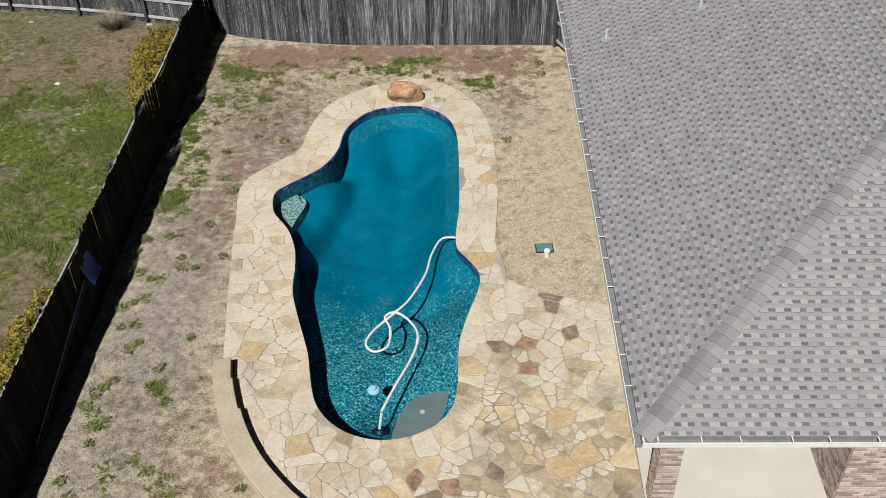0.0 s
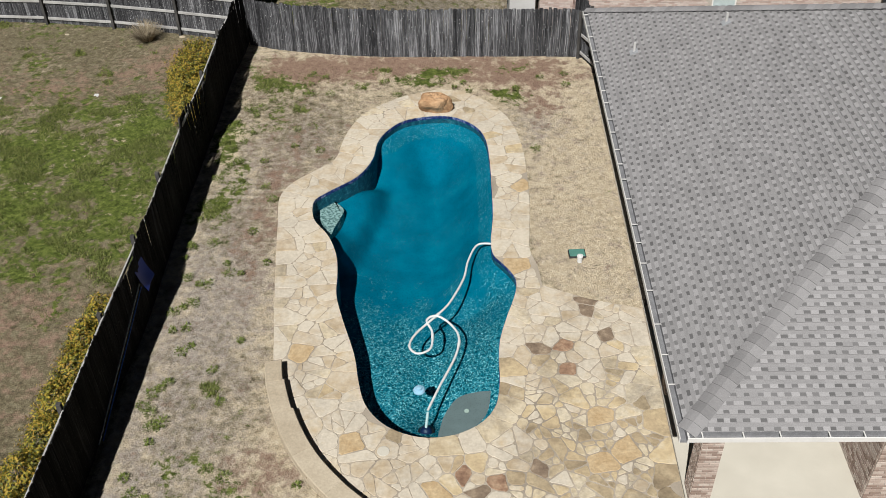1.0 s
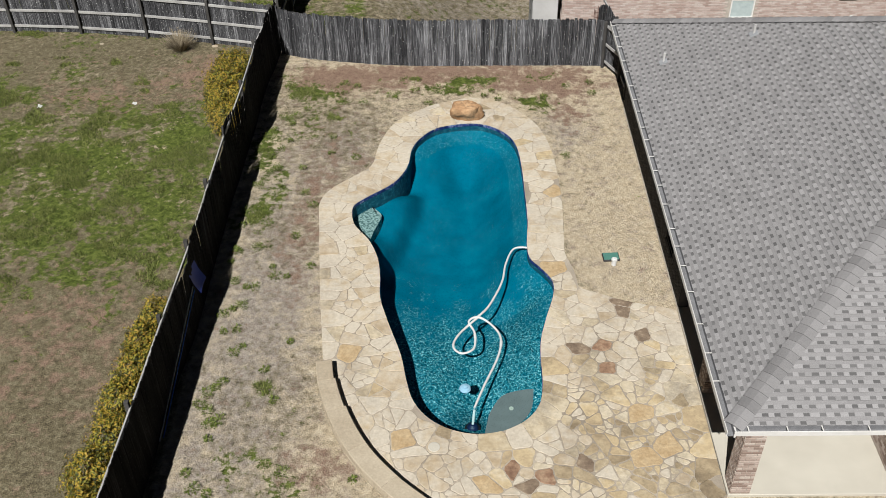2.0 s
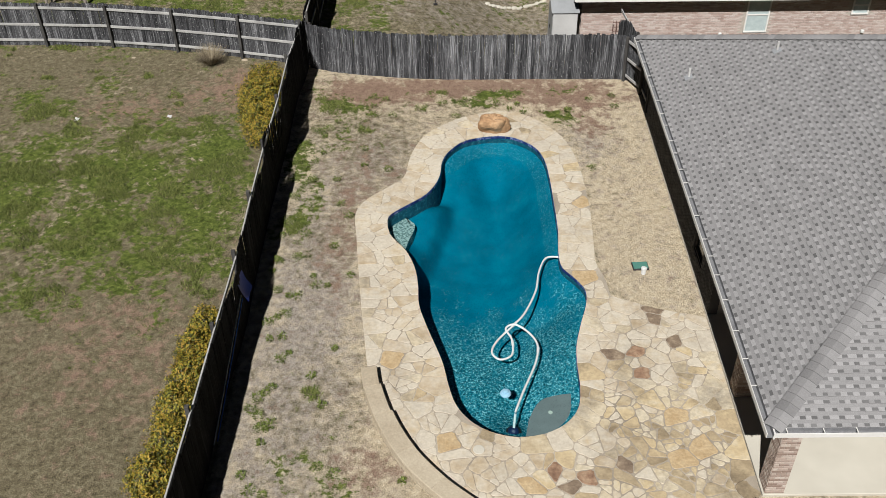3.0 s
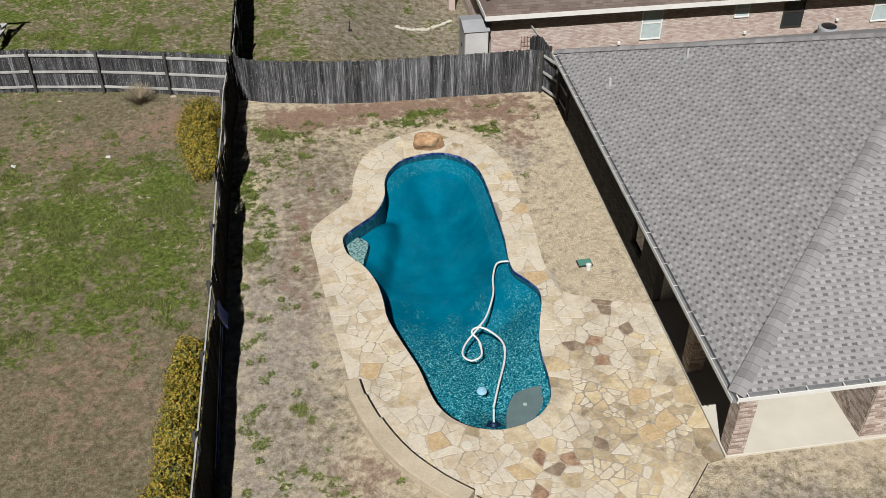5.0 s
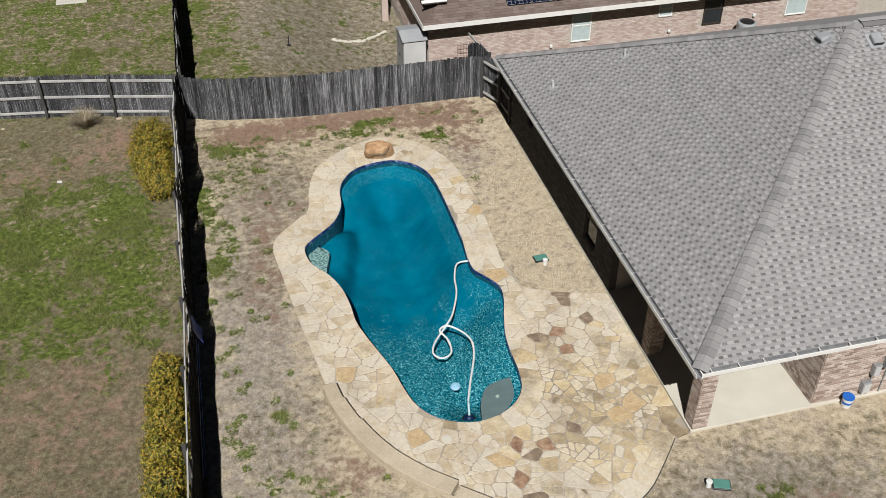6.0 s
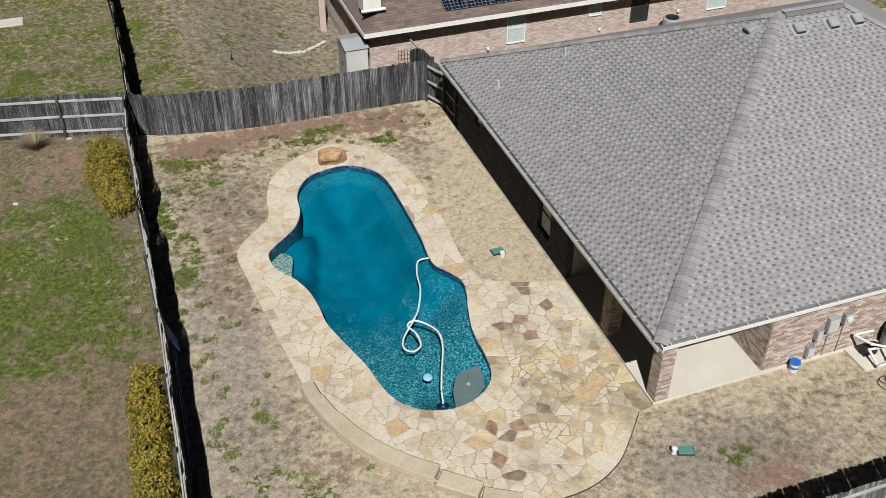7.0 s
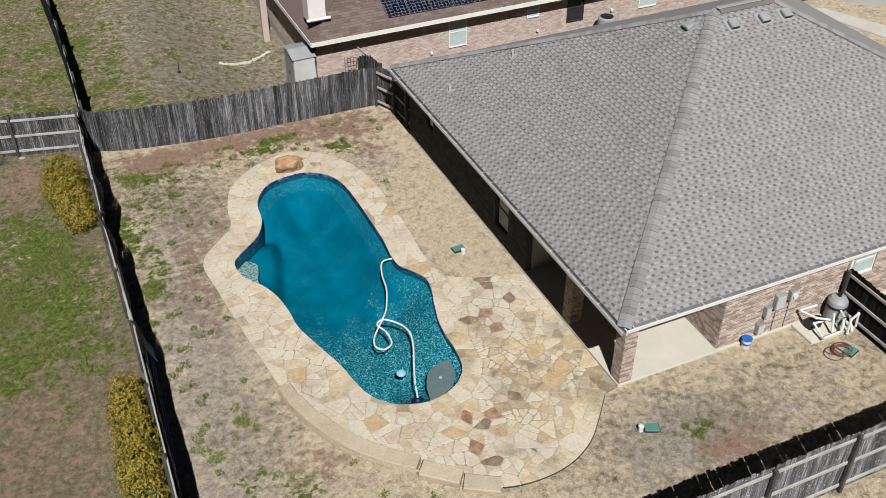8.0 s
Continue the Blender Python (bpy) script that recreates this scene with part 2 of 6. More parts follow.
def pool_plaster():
    """Teal pebble finish with ripple light painted in: bright specks in the shallow end and near the rim, an even blue
    for deep water.
    """
    m, n, l, p = nodes_of("teal_caustic_plaster")
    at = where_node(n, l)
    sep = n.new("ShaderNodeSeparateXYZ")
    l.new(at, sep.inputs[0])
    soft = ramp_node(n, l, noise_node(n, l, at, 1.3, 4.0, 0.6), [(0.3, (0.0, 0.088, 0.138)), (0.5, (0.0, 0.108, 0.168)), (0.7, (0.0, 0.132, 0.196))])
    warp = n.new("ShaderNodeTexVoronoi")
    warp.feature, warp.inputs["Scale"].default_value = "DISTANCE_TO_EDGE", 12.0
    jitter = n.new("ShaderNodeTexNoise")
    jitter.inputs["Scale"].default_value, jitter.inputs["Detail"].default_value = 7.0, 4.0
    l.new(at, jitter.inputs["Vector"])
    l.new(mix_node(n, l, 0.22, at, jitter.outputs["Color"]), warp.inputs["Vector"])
    # bright broken lines stand in for sunlight rippling on the floor
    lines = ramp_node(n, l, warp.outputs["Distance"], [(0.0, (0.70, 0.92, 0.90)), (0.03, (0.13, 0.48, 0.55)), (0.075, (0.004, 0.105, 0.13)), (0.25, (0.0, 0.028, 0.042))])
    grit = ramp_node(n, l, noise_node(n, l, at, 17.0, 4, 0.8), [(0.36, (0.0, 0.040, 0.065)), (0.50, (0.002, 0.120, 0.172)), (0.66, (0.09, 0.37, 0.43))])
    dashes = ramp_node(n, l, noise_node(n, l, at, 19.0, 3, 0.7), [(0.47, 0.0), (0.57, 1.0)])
    ripple_speck = mix_node(n, l, dashes, grit, lines)
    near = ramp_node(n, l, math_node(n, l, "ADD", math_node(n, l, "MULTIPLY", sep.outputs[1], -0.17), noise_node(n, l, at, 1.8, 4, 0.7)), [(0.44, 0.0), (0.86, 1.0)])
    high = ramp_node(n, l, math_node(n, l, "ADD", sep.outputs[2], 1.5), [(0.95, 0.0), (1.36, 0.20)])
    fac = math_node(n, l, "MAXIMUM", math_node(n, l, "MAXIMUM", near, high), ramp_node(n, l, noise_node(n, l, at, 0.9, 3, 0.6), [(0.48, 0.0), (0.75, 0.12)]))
    l.new(mix_node(n, l, fac, soft, ripple_speck), p.inputs["Base Color"])
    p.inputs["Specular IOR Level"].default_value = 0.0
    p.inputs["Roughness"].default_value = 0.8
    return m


def yard_ground():
    """Dormant lawn: straw, grey thatch, green patches and red soil, by three layers of the sheet."""
    m, n, l, p = nodes_of("dormant_lawn")
    at = where_node(n, l)
    cover = n.new("ShaderNodeVertexColor")
    cover.layer_name = "cover"
    sep = n.new("ShaderNodeSeparateColor")
    l.new(cover.outputs[0], sep.inputs[0])
    n1, n2, n3, fine = noise_node(n, l, at, 0.7, 6, 0.7), noise_node(n, l, at, 2.2, 6, 0.75), noise_node(n, l, at, 7.0, 5, 0.8), noise_node(n, l, at, 30.0, 3, 0.85)
    n4 = noise_node(n, l, where_node(n, l, (1.0, 1.0, 1.0)), 3.7, 6, 0.8)
    straw = ramp_node(n, l, n3, [(0.34, (0.44, 0.36, 0.245)), (0.5, (0.57, 0.475, 0.34)), (0.66, (0.66, 0.565, 0.42))])
    thatch = ramp_node(n, l, n3, [(0.34, (0.235, 0.200, 0.162)), (0.5, (0.36, 0.312, 0.262)), (0.66, (0.47, 0.42, 0.365))])
    green = ramp_node(n, l, n3, [(0.36, (0.042, 0.058, 0.012)), (0.50, (0.102, 0.132, 0.027)), (0.64, (0.185, 0.215, 0.055))])
    soil = ramp_node(n, l, n3, [(0.32, (0.21, 0.135, 0.098)), (0.68, (0.36, 0.25, 0.185))])
    brown = ramp_node(n, l, n3, [(0.34, (0.090, 0.074, 0.045)), (0.5, (0.18, 0.152, 0.094)), (0.66, (0.27, 0.235, 0.155))])

    def part_of(channel, texture, lo, hi, gain=2.2):
        wide = math_node(n, l, "ADD", math_node(n, l, "MULTIPLY", texture, gain), 0.5 - gain / 2)
        return ramp_node(n, l, math_node(n, l, "ADD", channel, wide), [(lo, 0.0), (hi, 1.0)])

    col = mix_node(n, l, part_of(sep.outputs[2], n2, 0.50, 1.05), straw, thatch)
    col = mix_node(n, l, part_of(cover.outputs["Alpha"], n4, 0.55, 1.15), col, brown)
    col = mix_node(n, l, part_of(sep.outputs[1], n2, 0.68, 1.15), col, soil)
    greens = math_node(n, l, "ADD", math_node(n, l, "MULTIPLY", n1, 0.5), math_node(n, l, "MULTIPLY", n4, 0.5))
    col = mix_node(n, l, part_of(sep.outputs[0], greens, 0.86, 1.30, 3.6), col, green)
    strong, mild = ramp_node(n, l, fine, [(0.35, 0.40), (0.5, 0.74), (0.64, 1.05)]), ramp_node(n, l, fine, [(0.35, 0.56), (0.5, 0.74), (0.66, 0.92)])
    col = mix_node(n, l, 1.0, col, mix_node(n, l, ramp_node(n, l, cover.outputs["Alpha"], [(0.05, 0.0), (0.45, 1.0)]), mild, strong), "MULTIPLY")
    l.new(col, p.inputs["Base Color"])
    p.inputs["Roughness"].default_value = 0.95
    p.inputs["Specular IOR Level"].default_value = 0.1
    l.new(bump_node(n, l, math_node(n, l, "ADD", fine, n3), 0.7, 0.05), p.inputs["Normal"])
    return m


def solar_glass():
    m, n, l, p = nodes_of("solar_cell")
    p.inputs["Base Color"].default_value = (0.006, 0.009, 0.02, 1)
    p.inputs["Roughness"].default_value = 0.12
    return m


# Darker copy of the pool plaster; shade and water depth are in its colour
M_WALL_PLASTER = surface("shade_dark_plaster", [(0.3, (0.0, 0.055, 0.095)), (0.55, (0.005, 0.11, 0.16)), (0.72, (0.07, 0.25, 0.30))], 9.0, 0.8, 0, 40, 0.3, 0.2, 0.004)
M_GLASS, M_WATER, M_PLASTER, M_GROUND, M_SOLAR = glass_pane(), water_surface(), pool_plaster(), yard_ground(), solar_glass()


# ---- building blocks ----
def part(name, bm, material, parent=None, label=""):
    """Links a bmesh as one mesh object, under a thing or a part."""
    data = bpy.data.meshes.new(name)
    bm.to_mesh(data)
    bm.free()
    data.materials.append(material)
    ob = new(name, data)
    ob.parent = parent
    if label:
        tagged(ob, label)
    return ob


def piece(name, data, parent, m):
    """An object of its own on shared mesh data."""
    ob = new(name, data)
    ob.parent = parent
    ob.matrix_basis = m
    return ob


def thing(name, at=(0, 0, 0), label="", category="", group="", kind=""):
    ob = new(name)
    ob.empty_display_size = 0.1
    ob.location = at
    return tagged(ob, label, category, group, kind)


def box(bm, lo, hi, bevel=0.0, m=None):
    got = bmesh.ops.create_cube(bm, size=1.0)["verts"]
    for v in got:
        v.co = Vector([lo[i] + (v.co[i] + 0.5) * (hi[i] - lo[i]) for i in range(3)])
    if bevel:
        edges = list({e for v in got for e in v.link_edges})
        got = bmesh.ops.bevel(bm, geom=edges, offset=bevel, segments=1, affect="EDGES")["verts"]
    if m is not None:
        bmesh.ops.transform(bm, matrix=m, verts=got)
    return bm


def boxed(lo, hi, bevel=0.0, m=None):
    return box(bmesh.new(), lo, hi, bevel, m)


def rod(bm, a, b, r, sides=10, r2=None):
    a, b = Vector(a), Vector(b)
    m = Matrix.Translation((a + b) / 2) @ (b - a).to_track_quat("Z", "Y").to_matrix().to_4x4()
    bmesh.ops.create_cone(bm, cap_ends=True, segments=sides, radius1=r, radius2=r if r2 is None else r2, depth=(b - a).length, matrix=m)
    return bm


def lathe(profile, sides=24):
    """Turns (radius, height) pairs round the z axis."""
    bm = bmesh.new()
    rings = [[bm.verts.new((r * math.cos(k * math.tau / sides), r * math.sin(k * math.tau / sides), z)) for k in range(sides)] for r, z in profile]
    for a, b in zip(rings, rings[1:]):
        for k in range(sides):
            bm.faces.new((a[k], a[(k + 1) % sides], b[(k + 1) % sides], b[k]))
    bm.faces.new(rings[-1])
    bm.faces.new(rings[0][::-1])
    return bm


def tube(points, r, sides=8):
    """A round hose along a smooth line."""
    bm = bmesh.new()
    rings = []
    for i, p in enumerate(points):
        d = (points[min(i + 1, len(points) - 1)] - points[max(i - 1, 0)]).normalized()
        side = d.cross(Vector((0, 0, 1))).normalized()
        up = side.cross(d)
        rings.append([bm.verts.new(p + r * (math.cos(k * math.tau / sides) * side + math.sin(k * math.tau / sides) * up)) for k in range(sides)])
    for a, b in zip(rings, rings[1:]):
        for k in range(sides):
            bm.faces.new((a[k], a[(k + 1) % sides], b[(k + 1) % sides], b[k]))
    bm.faces.new(rings[0][::-1])
    bm.faces.new(rings[-1])
    return bm


def curve(points, closed=False, steps=6):
    """A Catmull-Rom line through the points."""
    pts = [Vector(p) for p in points]
    n, out = len(pts), []
    for i in range(n if closed else n - 1):
        q = [pts[(i + k) % n] if closed else pts[min(max(i + k, 0), n - 1)] for k in (-1, 0, 1, 2)]
        for s in range(steps):
            t = s / steps
            out.append(0.5 * (2 * q[1] + (q[2] - q[0]) * t + (2 * q[0] - 5 * q[1] + 4 * q[2] - q[3]) * t * t + (3 * q[1] - q[0] - 3 * q[2] + q[3]) * t ** 3))
    return out if closed else out + [pts[-1]]


def evenly(line, step, closed=False):
    """Points at equal steps along a line, each with its way on."""
    pts = list(line) + ([line[0]] if closed else [])
    out, left = [], 0.0
    for a, b in zip(pts, pts[1:]):
        length = (b - a).length
        while left < length:
            out.append((a.lerp(b, left / length), (b - a).normalized()))
            left += step
        left -= length
    return out


def inside(p, poly):
    hit, j = False, len(poly) - 1
    for i in range(len(poly)):
        a, b = poly[i], poly[j]
        if (a[1] > p[1]) != (b[1] > p[1]) and p[0] < (b[0] - a[0]) * (p[1] - a[1]) / (b[1] - a[1]) + a[0]:
            hit = not hit
        j = i
    return hit


def edge_distance(p, poly):
    q, a = np.array(p), np.array([tuple(v)[:2] for v in poly])
    b = np.roll(a, -1, 0)
    t = np.clip(((q - a) * (b - a)).sum(1) / ((b - a) ** 2).sum(1), 0, 1)
    return float(np.sqrt(((a + t[:, None] * (b - a) - q) ** 2).sum(1)).min())


def sheet(outline, z0, z1):
    """A flat slab with this outline, from z0 up to z1."""
    bm = bmesh.new()
    top = bm.faces.new([bm.verts.new((p[0], p[1], z1)) for p in outline])
    low = bmesh.ops.extrude_face_region(bm, geom=[top])["geom"]
    bmesh.ops.translate(bm, vec=(0, 0, z0 - z1), verts=[v for v in low if isinstance(v, bmesh.types.BMVert)])
    bmesh.ops.recalc_face_normals(bm, faces=bm.faces)
    return bm


def lot(verts, faces, name, material, parent=None, label=""):
    """Many joined pieces as one mesh, straight from lists."""
    data = bpy.data.meshes.new(name)
    data.from_pydata(verts, [], faces)
    data.materials.append(material)
    ob = new(name, data)
    ob.parent = parent
    if label:
        tagged(ob, label)
    return ob


def smooth01(x, a, b):
    t = min(max((x - a) / (b - a), 0.0), 1.0)
    return t * t * (3 - 2 * t)


# ---- plan ----
POOL = curve([(-3.62, 6.65, 0), (-4.46, 6.43, 0), (-4.96, 5.89, 0), (-5.21, 5.28, 0), (-5.31, 4.44, 0), (-5.67, 3.65, 0), (-6.40, 2.97, 0), (-6.70, 2.63, 0), (-6.74, 2.25, 0), (-6.62, 1.73, 0),
              (-6.22, 1.12, 0), (-5.96, 0.41, 0), (-5.86, -0.31, 0), (-5.82, -1.07, 0), (-5.60, -1.90, 0), (-5.26, -2.98, 0), (-5.11, -3.76, 0), (-4.93, -4.40, 0), (-4.56, -4.90, 0), (-4.06, -5.20, 0)]
             + [(-3.52, -5.30, 0), (-2.96, -5.19, 0), (-2.49, -4.89, 0), (-2.20, -4.45, 0), (-2.10, -3.82, 0), (-2.09, -3.18, 0), (-2.04, -2.55, 0), (-1.85, -1.80, 0), (-1.63, -1.06, 0), (-1.60, -0.52, 0),
                (-1.83, -0.06, 0), (-2.10, 0.37, 0), (-2.13, 0.96, 0), (-2.05, 1.94, 0), (-2.05, 3.29, 0), (-2.06, 4.29, 0), (-2.14, 5.37, 0), (-2.42, 6.08, 0), (-2.99, 6.56, 0)], True, 4)
DECK_SOFT = [(-3.45, 8.15, 0), (-4.61, 7.73, 0), (-5.71, 6.78, 0), (-6.17, 5.57, 0), (-6.33, 4.51, 0), (-6.83, 3.95, 0), (-7.43, 3.33, 0), (-7.66, 2.70, 0), (-7.58, 1.85, 0), (-7.50, 1.00, 0), (-7.37, -0.17, 0),
             (-7.25, -1.24, 0), (-7.12, -2.24, 0), (-7.02, -3.07, 0), (-6.87, -4.03, 0), (-6.52, -5.04, 0), (-6.02, -6.00, 0), (-5.36, -6.82, 0), (-4.63, -7.47, 0), (-3.93, -8.08, 0), (-3.09, -8.62, 0),
             (-2.16, -8.78, 0), (-1.24, -8.67, 0), (-0.42, -8.26, 0), (0.22, -7.64, 0), (0.81, -6.98, 0)]
DECK_RIGHT = [(-0.98, -0.79, 0), (-1.04, -0.11, 0), (-1.19, 0.51, 0), (-1.16, 1.11, 0), (-1.07, 2.56, 0), (-1.07, 3.74, 0), (-1.13, 5.03, 0), (-1.37, 6.27, 0), (-1.87, 7.19, 0), (-2.55, 7.88, 0), (-3.45, 8.15, 0)]
DECK = curve(DECK_SOFT, False, 4) + [Vector((1.26, -6.90, 0)), Vector((1.26, -1.60, 0)), Vector((0.10, -1.28, 0))] + curve(DECK_RIGHT, False, 4)[:-1]
WATER_Z = -0.10
EAVE_X, EAVE_Y0, EAVE_Y1, EAVE_X1, EAVE_Z, PITCH = 0.80, -7.36, 7.93, 18.3, 2.68, 0.505
HALF = (EAVE_Y1 - EAVE_Y0) / 2
RIDGE_Z, RIDGE_Y = EAVE_Z + PITCH * HALF, (EAVE_Y0 + EAVE_Y1) / 2
FENCE_H = 1.66


def ground_z(x, y):
    """Level yards; the lot behind falls away a little past the back fence."""
    return -0.03 - 1.6 * smooth01(x, -7.0, -1.5) * smooth01(y, 10.8, 14.3) + 0.015 * noise.noise((x * 0.5, y * 0.5, 3))


# ---- ground ----
# patches: x, y, reach x, reach y, strength
GREEN = [(-6.2, 8.7, 1.6, 0.6, 0.26), (-13.73, 1.51, 2.6, 3.2, 0.62), (-15.97, 4.69, 3.5, 2.5, 0.55), (-12.42, 5.82, 1.6, 1.6, 0.45), (-17.30, 9.07, 3.0, 1.6, 0.30), (-11.24, 2.71, 0.8, 2.4, 0.42), (-19.38, 1.98, 3.0, 4.0, 0.5), (-8.46, 7.9, 1.0, 1.0, 0.42),
         (-7.88, 6.3, 1.1, 0.8, 0.30), (-3.40, 9.22, 0.9, 0.35, 0.62), (-1.53, 9.35, 0.7, 0.4, 0.45), (-1.31, 7.80, 0.8, 0.6, 0.5), (-4.12, 8.55, 0.8, 0.3, 0.55), (-8.83, 3.81, 0.5, 1.4, 0.38), (-7.16, -6.69, 0.9, 0.7, 0.34),
         (-8.66, -5.92, 0.8, 1.6, 0.30), (-17.49, 20.09, 5.0, 4.5, 0.55), (-6.97, 13.37, 2.2, 1.0, 0.42), (-8.22, 18.97, 3.0, 4.0, 0.35), (2.17, -8.92, 0.7, 0.5, 0.45), (-13.90, 14.11, 4.0, 2.0, 0.4), (-9.61, 5.31, 0.5, 1.2, 0.45), (-9.29, 2.52, 0.4, 0.8, 0.5), (-9.13, 8.94, 0.7, 0.6, 0.4), (-13.53, 7.23, 1.2, 0.7, 0.4)]
SOIL = [(-4.0, 9.3, 5.5, 1.3, 0.16), (-7.4, 4.4, 1.3, 3.2, 0.26), (-5.81, 9.53, 3.2, 0.7, 0.38), (-0.90, 8.91, 1.8, 0.9, 0.48), (-0.47, 7.15, 0.7, 0.9, 0.42), (-8.00, 9.28, 1.2, 1.0, 0.4), (-12.22, 10.14, 1.1, 1.4, 0.42), (-6.88, -6.09, 0.8, 0.8, 0.4), (2.95, -9.78, 0.9, 0.6, 0.62), (-13.03, -2.12, 2.5, 3.5, 0.28), (-15.17, 8.54, 3.0, 1.5, 0.30), (-8.12, 1.05, 0.7, 2.5, 0.22), (-3.73, 9.89, 4.0, 0.4, 0.3)]
THATCH = [(2.8, -9.3, 3.4, 1.2, 0.42), (-8.49, 0.00, 1.2, 6.5, 0.50), (-7.04, 5.55, 1.0, 2.0, 0.45), (-12.97, -3.15, 3.0, 4.0, 0.50), (-14.66, -8.18, 6.0, 4.0, 0.45), (1.78, -8.93, 1.6, 1.1, 0.52), (-13.11, 9.12, 3.0, 2.0, 0.4), (-0.67, 6.49, 0.8, 1.4, 0.35), (-6.00, 16.62, 3.5, 2.5, 0.35)]


def cover_at(x, y):
    def total(blobs):
        return min(1.0, sum(s * math.exp(-((x - bx) / rx) ** 2 - ((y - by) / ry) ** 2) for bx, by, rx, ry, s in blobs))
    g, s, t = total(GREEN), total(SOIL), total(THATCH)
    if x < -10.1 and y < 12.6:
        g = 0.58 * (1 - math.exp(-2.2 * g)) - 0.12 * smooth01(-y, -1.5, 3.0)
    if x < -10.4 and y < 12.6:
        g += 0.08
    if y > 12.6:
        # the lot behind the pool is worn to straw in its middle, the one beside it is greener
        worn = smooth01(x, -9.6, -6.0) * (0.3 + 0.7 * smooth01(y, 13.0, 16.0))
        g, t = (0.30 + 0.35 * g) * (1 - worn) + 0.20 * worn, 0.5 * t + 0.45 * worn
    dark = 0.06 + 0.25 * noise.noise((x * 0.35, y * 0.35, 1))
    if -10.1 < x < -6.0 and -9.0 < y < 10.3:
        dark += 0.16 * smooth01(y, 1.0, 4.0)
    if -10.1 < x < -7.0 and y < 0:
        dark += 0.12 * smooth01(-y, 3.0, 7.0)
    if x < -10.1 and y < 12.6:
        dark = 0.62 + 0.22 * smooth01(-y, -4.0, 6.0) + 0.2 * noise.noise((x * 0.4, y * 0.4, 5))
    elif y > 11.2:
        dark = 0.56 - 0.22 * smooth01(x, -9.6, -6.0) * smooth01(y, 13.0, 16.0)
    elif y < -7.6 and x > -1.5:
        dark = 0.16 + 0.15 * noise.noise((x * 0.6, y * 0.6, 2))
    elif x > -1.0 and y > -2 or x > 3:
        dark = 0.0
    return g, s, t, dark


def stretched(lo, hi, step):
    core = list(np.arange(lo, hi + step / 2, step))
    out, d = [], step
    while d < 1500:
        d *= 1.9
        out.append(d)
    return [lo - v for v in out[::-1]] + core + [hi + v for v in out]


xs, ys = stretched(-24.0, 12.0, 0.2), stretched(-14.0, 22.0, 0.2)
verts = [(x, y, ground_z(x, y)) for y in ys for x in xs]
hole = [(i, j) for j in range(len(ys) - 1) for i in range(len(xs) - 1)]
faces = []
for i, j in hole:
    c = ((xs[i] + xs[i + 1]) / 2, (ys[j] + ys[j + 1]) / 2)
    if -7.9 < c[0] < -1.0 and -6.3 < c[1] < 7.6 and (inside(c, POOL) or edge_distance(c, POOL) < 0.35):
        continue
    a = j * len(xs) + i
    faces.append((a, a + 1, a + 1 + len(xs), a + len(xs)))
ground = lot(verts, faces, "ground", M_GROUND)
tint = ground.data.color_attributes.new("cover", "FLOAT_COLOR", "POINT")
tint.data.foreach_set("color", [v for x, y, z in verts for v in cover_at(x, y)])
tagged(ground, "dormant straw lawn with green patches and bare red soil", "lawn", kind="structure")

# ---- pool ----
pool = thing("swimming_pool", (0, 0, 0), "free-form swimming pool with teal pebble finish, painted ripple light and blue waterline tile", "pool")
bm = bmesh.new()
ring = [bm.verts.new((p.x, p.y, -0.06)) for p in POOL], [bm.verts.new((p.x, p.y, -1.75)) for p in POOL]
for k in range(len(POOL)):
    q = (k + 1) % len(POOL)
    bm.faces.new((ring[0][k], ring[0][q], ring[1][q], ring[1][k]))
part("basin_wall", bm, M_WALL_PLASTER, pool, "pebbled wall toned dark for shade and water depth")


def pool_depth(x, y, d):
    deep = 0.95 + 0.45 * smooth01(y, -3.5, 1.5)
    steep = smooth01(-3.9 - x, -0.2, 1.0) * (1 - smooth01(y, 4.3, 5.8))
    rim = 0.125 + (deep - 0.255) * steep * 0.85
    z = rim + (deep - rim) * smooth01(d, -0.3, 1.6)
    # the cove beside the bench is a shallow step with a steep edge
    s = (x + 5.90) * 0.965 - (y - 1.20) * 0.263
    if x < -4.4 and y > 0.9:
        z = z + (0.50 + 0.35 * smooth01(d, 0.0, 1.0) - z) * (1 - smooth01(s, -0.10, 0.35)) * (1 - smooth01(y, 3.5, 4.8))
    return -z - 0.04


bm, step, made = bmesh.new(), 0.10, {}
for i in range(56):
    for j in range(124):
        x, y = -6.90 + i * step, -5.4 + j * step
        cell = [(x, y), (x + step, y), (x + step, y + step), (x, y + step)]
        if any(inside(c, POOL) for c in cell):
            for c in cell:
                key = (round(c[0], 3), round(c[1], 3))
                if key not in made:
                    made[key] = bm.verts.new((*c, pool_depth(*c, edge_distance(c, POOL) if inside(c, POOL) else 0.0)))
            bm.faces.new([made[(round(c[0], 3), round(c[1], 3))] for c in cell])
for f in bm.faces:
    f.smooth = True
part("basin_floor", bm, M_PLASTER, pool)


def shelf(name, edge, z, material, label):
    """A ledge between the pool's wall and a free edge."""
    line = curve([(*e, 0) for e in edge], False, 5)
    a = min(range(len(POOL)), key=lambda k: (POOL[k] - line[-1]).length)
    b = min(range(len(POOL)), key=lambda k: (POOL[k] - line[0]).length)
    along = []
    k = a
    while k != b and len(along) < 80:
        along.append(POOL[k])
        k = (k + 1) % len(POOL)
    return part(name, sheet(line + along + [POOL[b]], -1.2, z), material, pool, label)


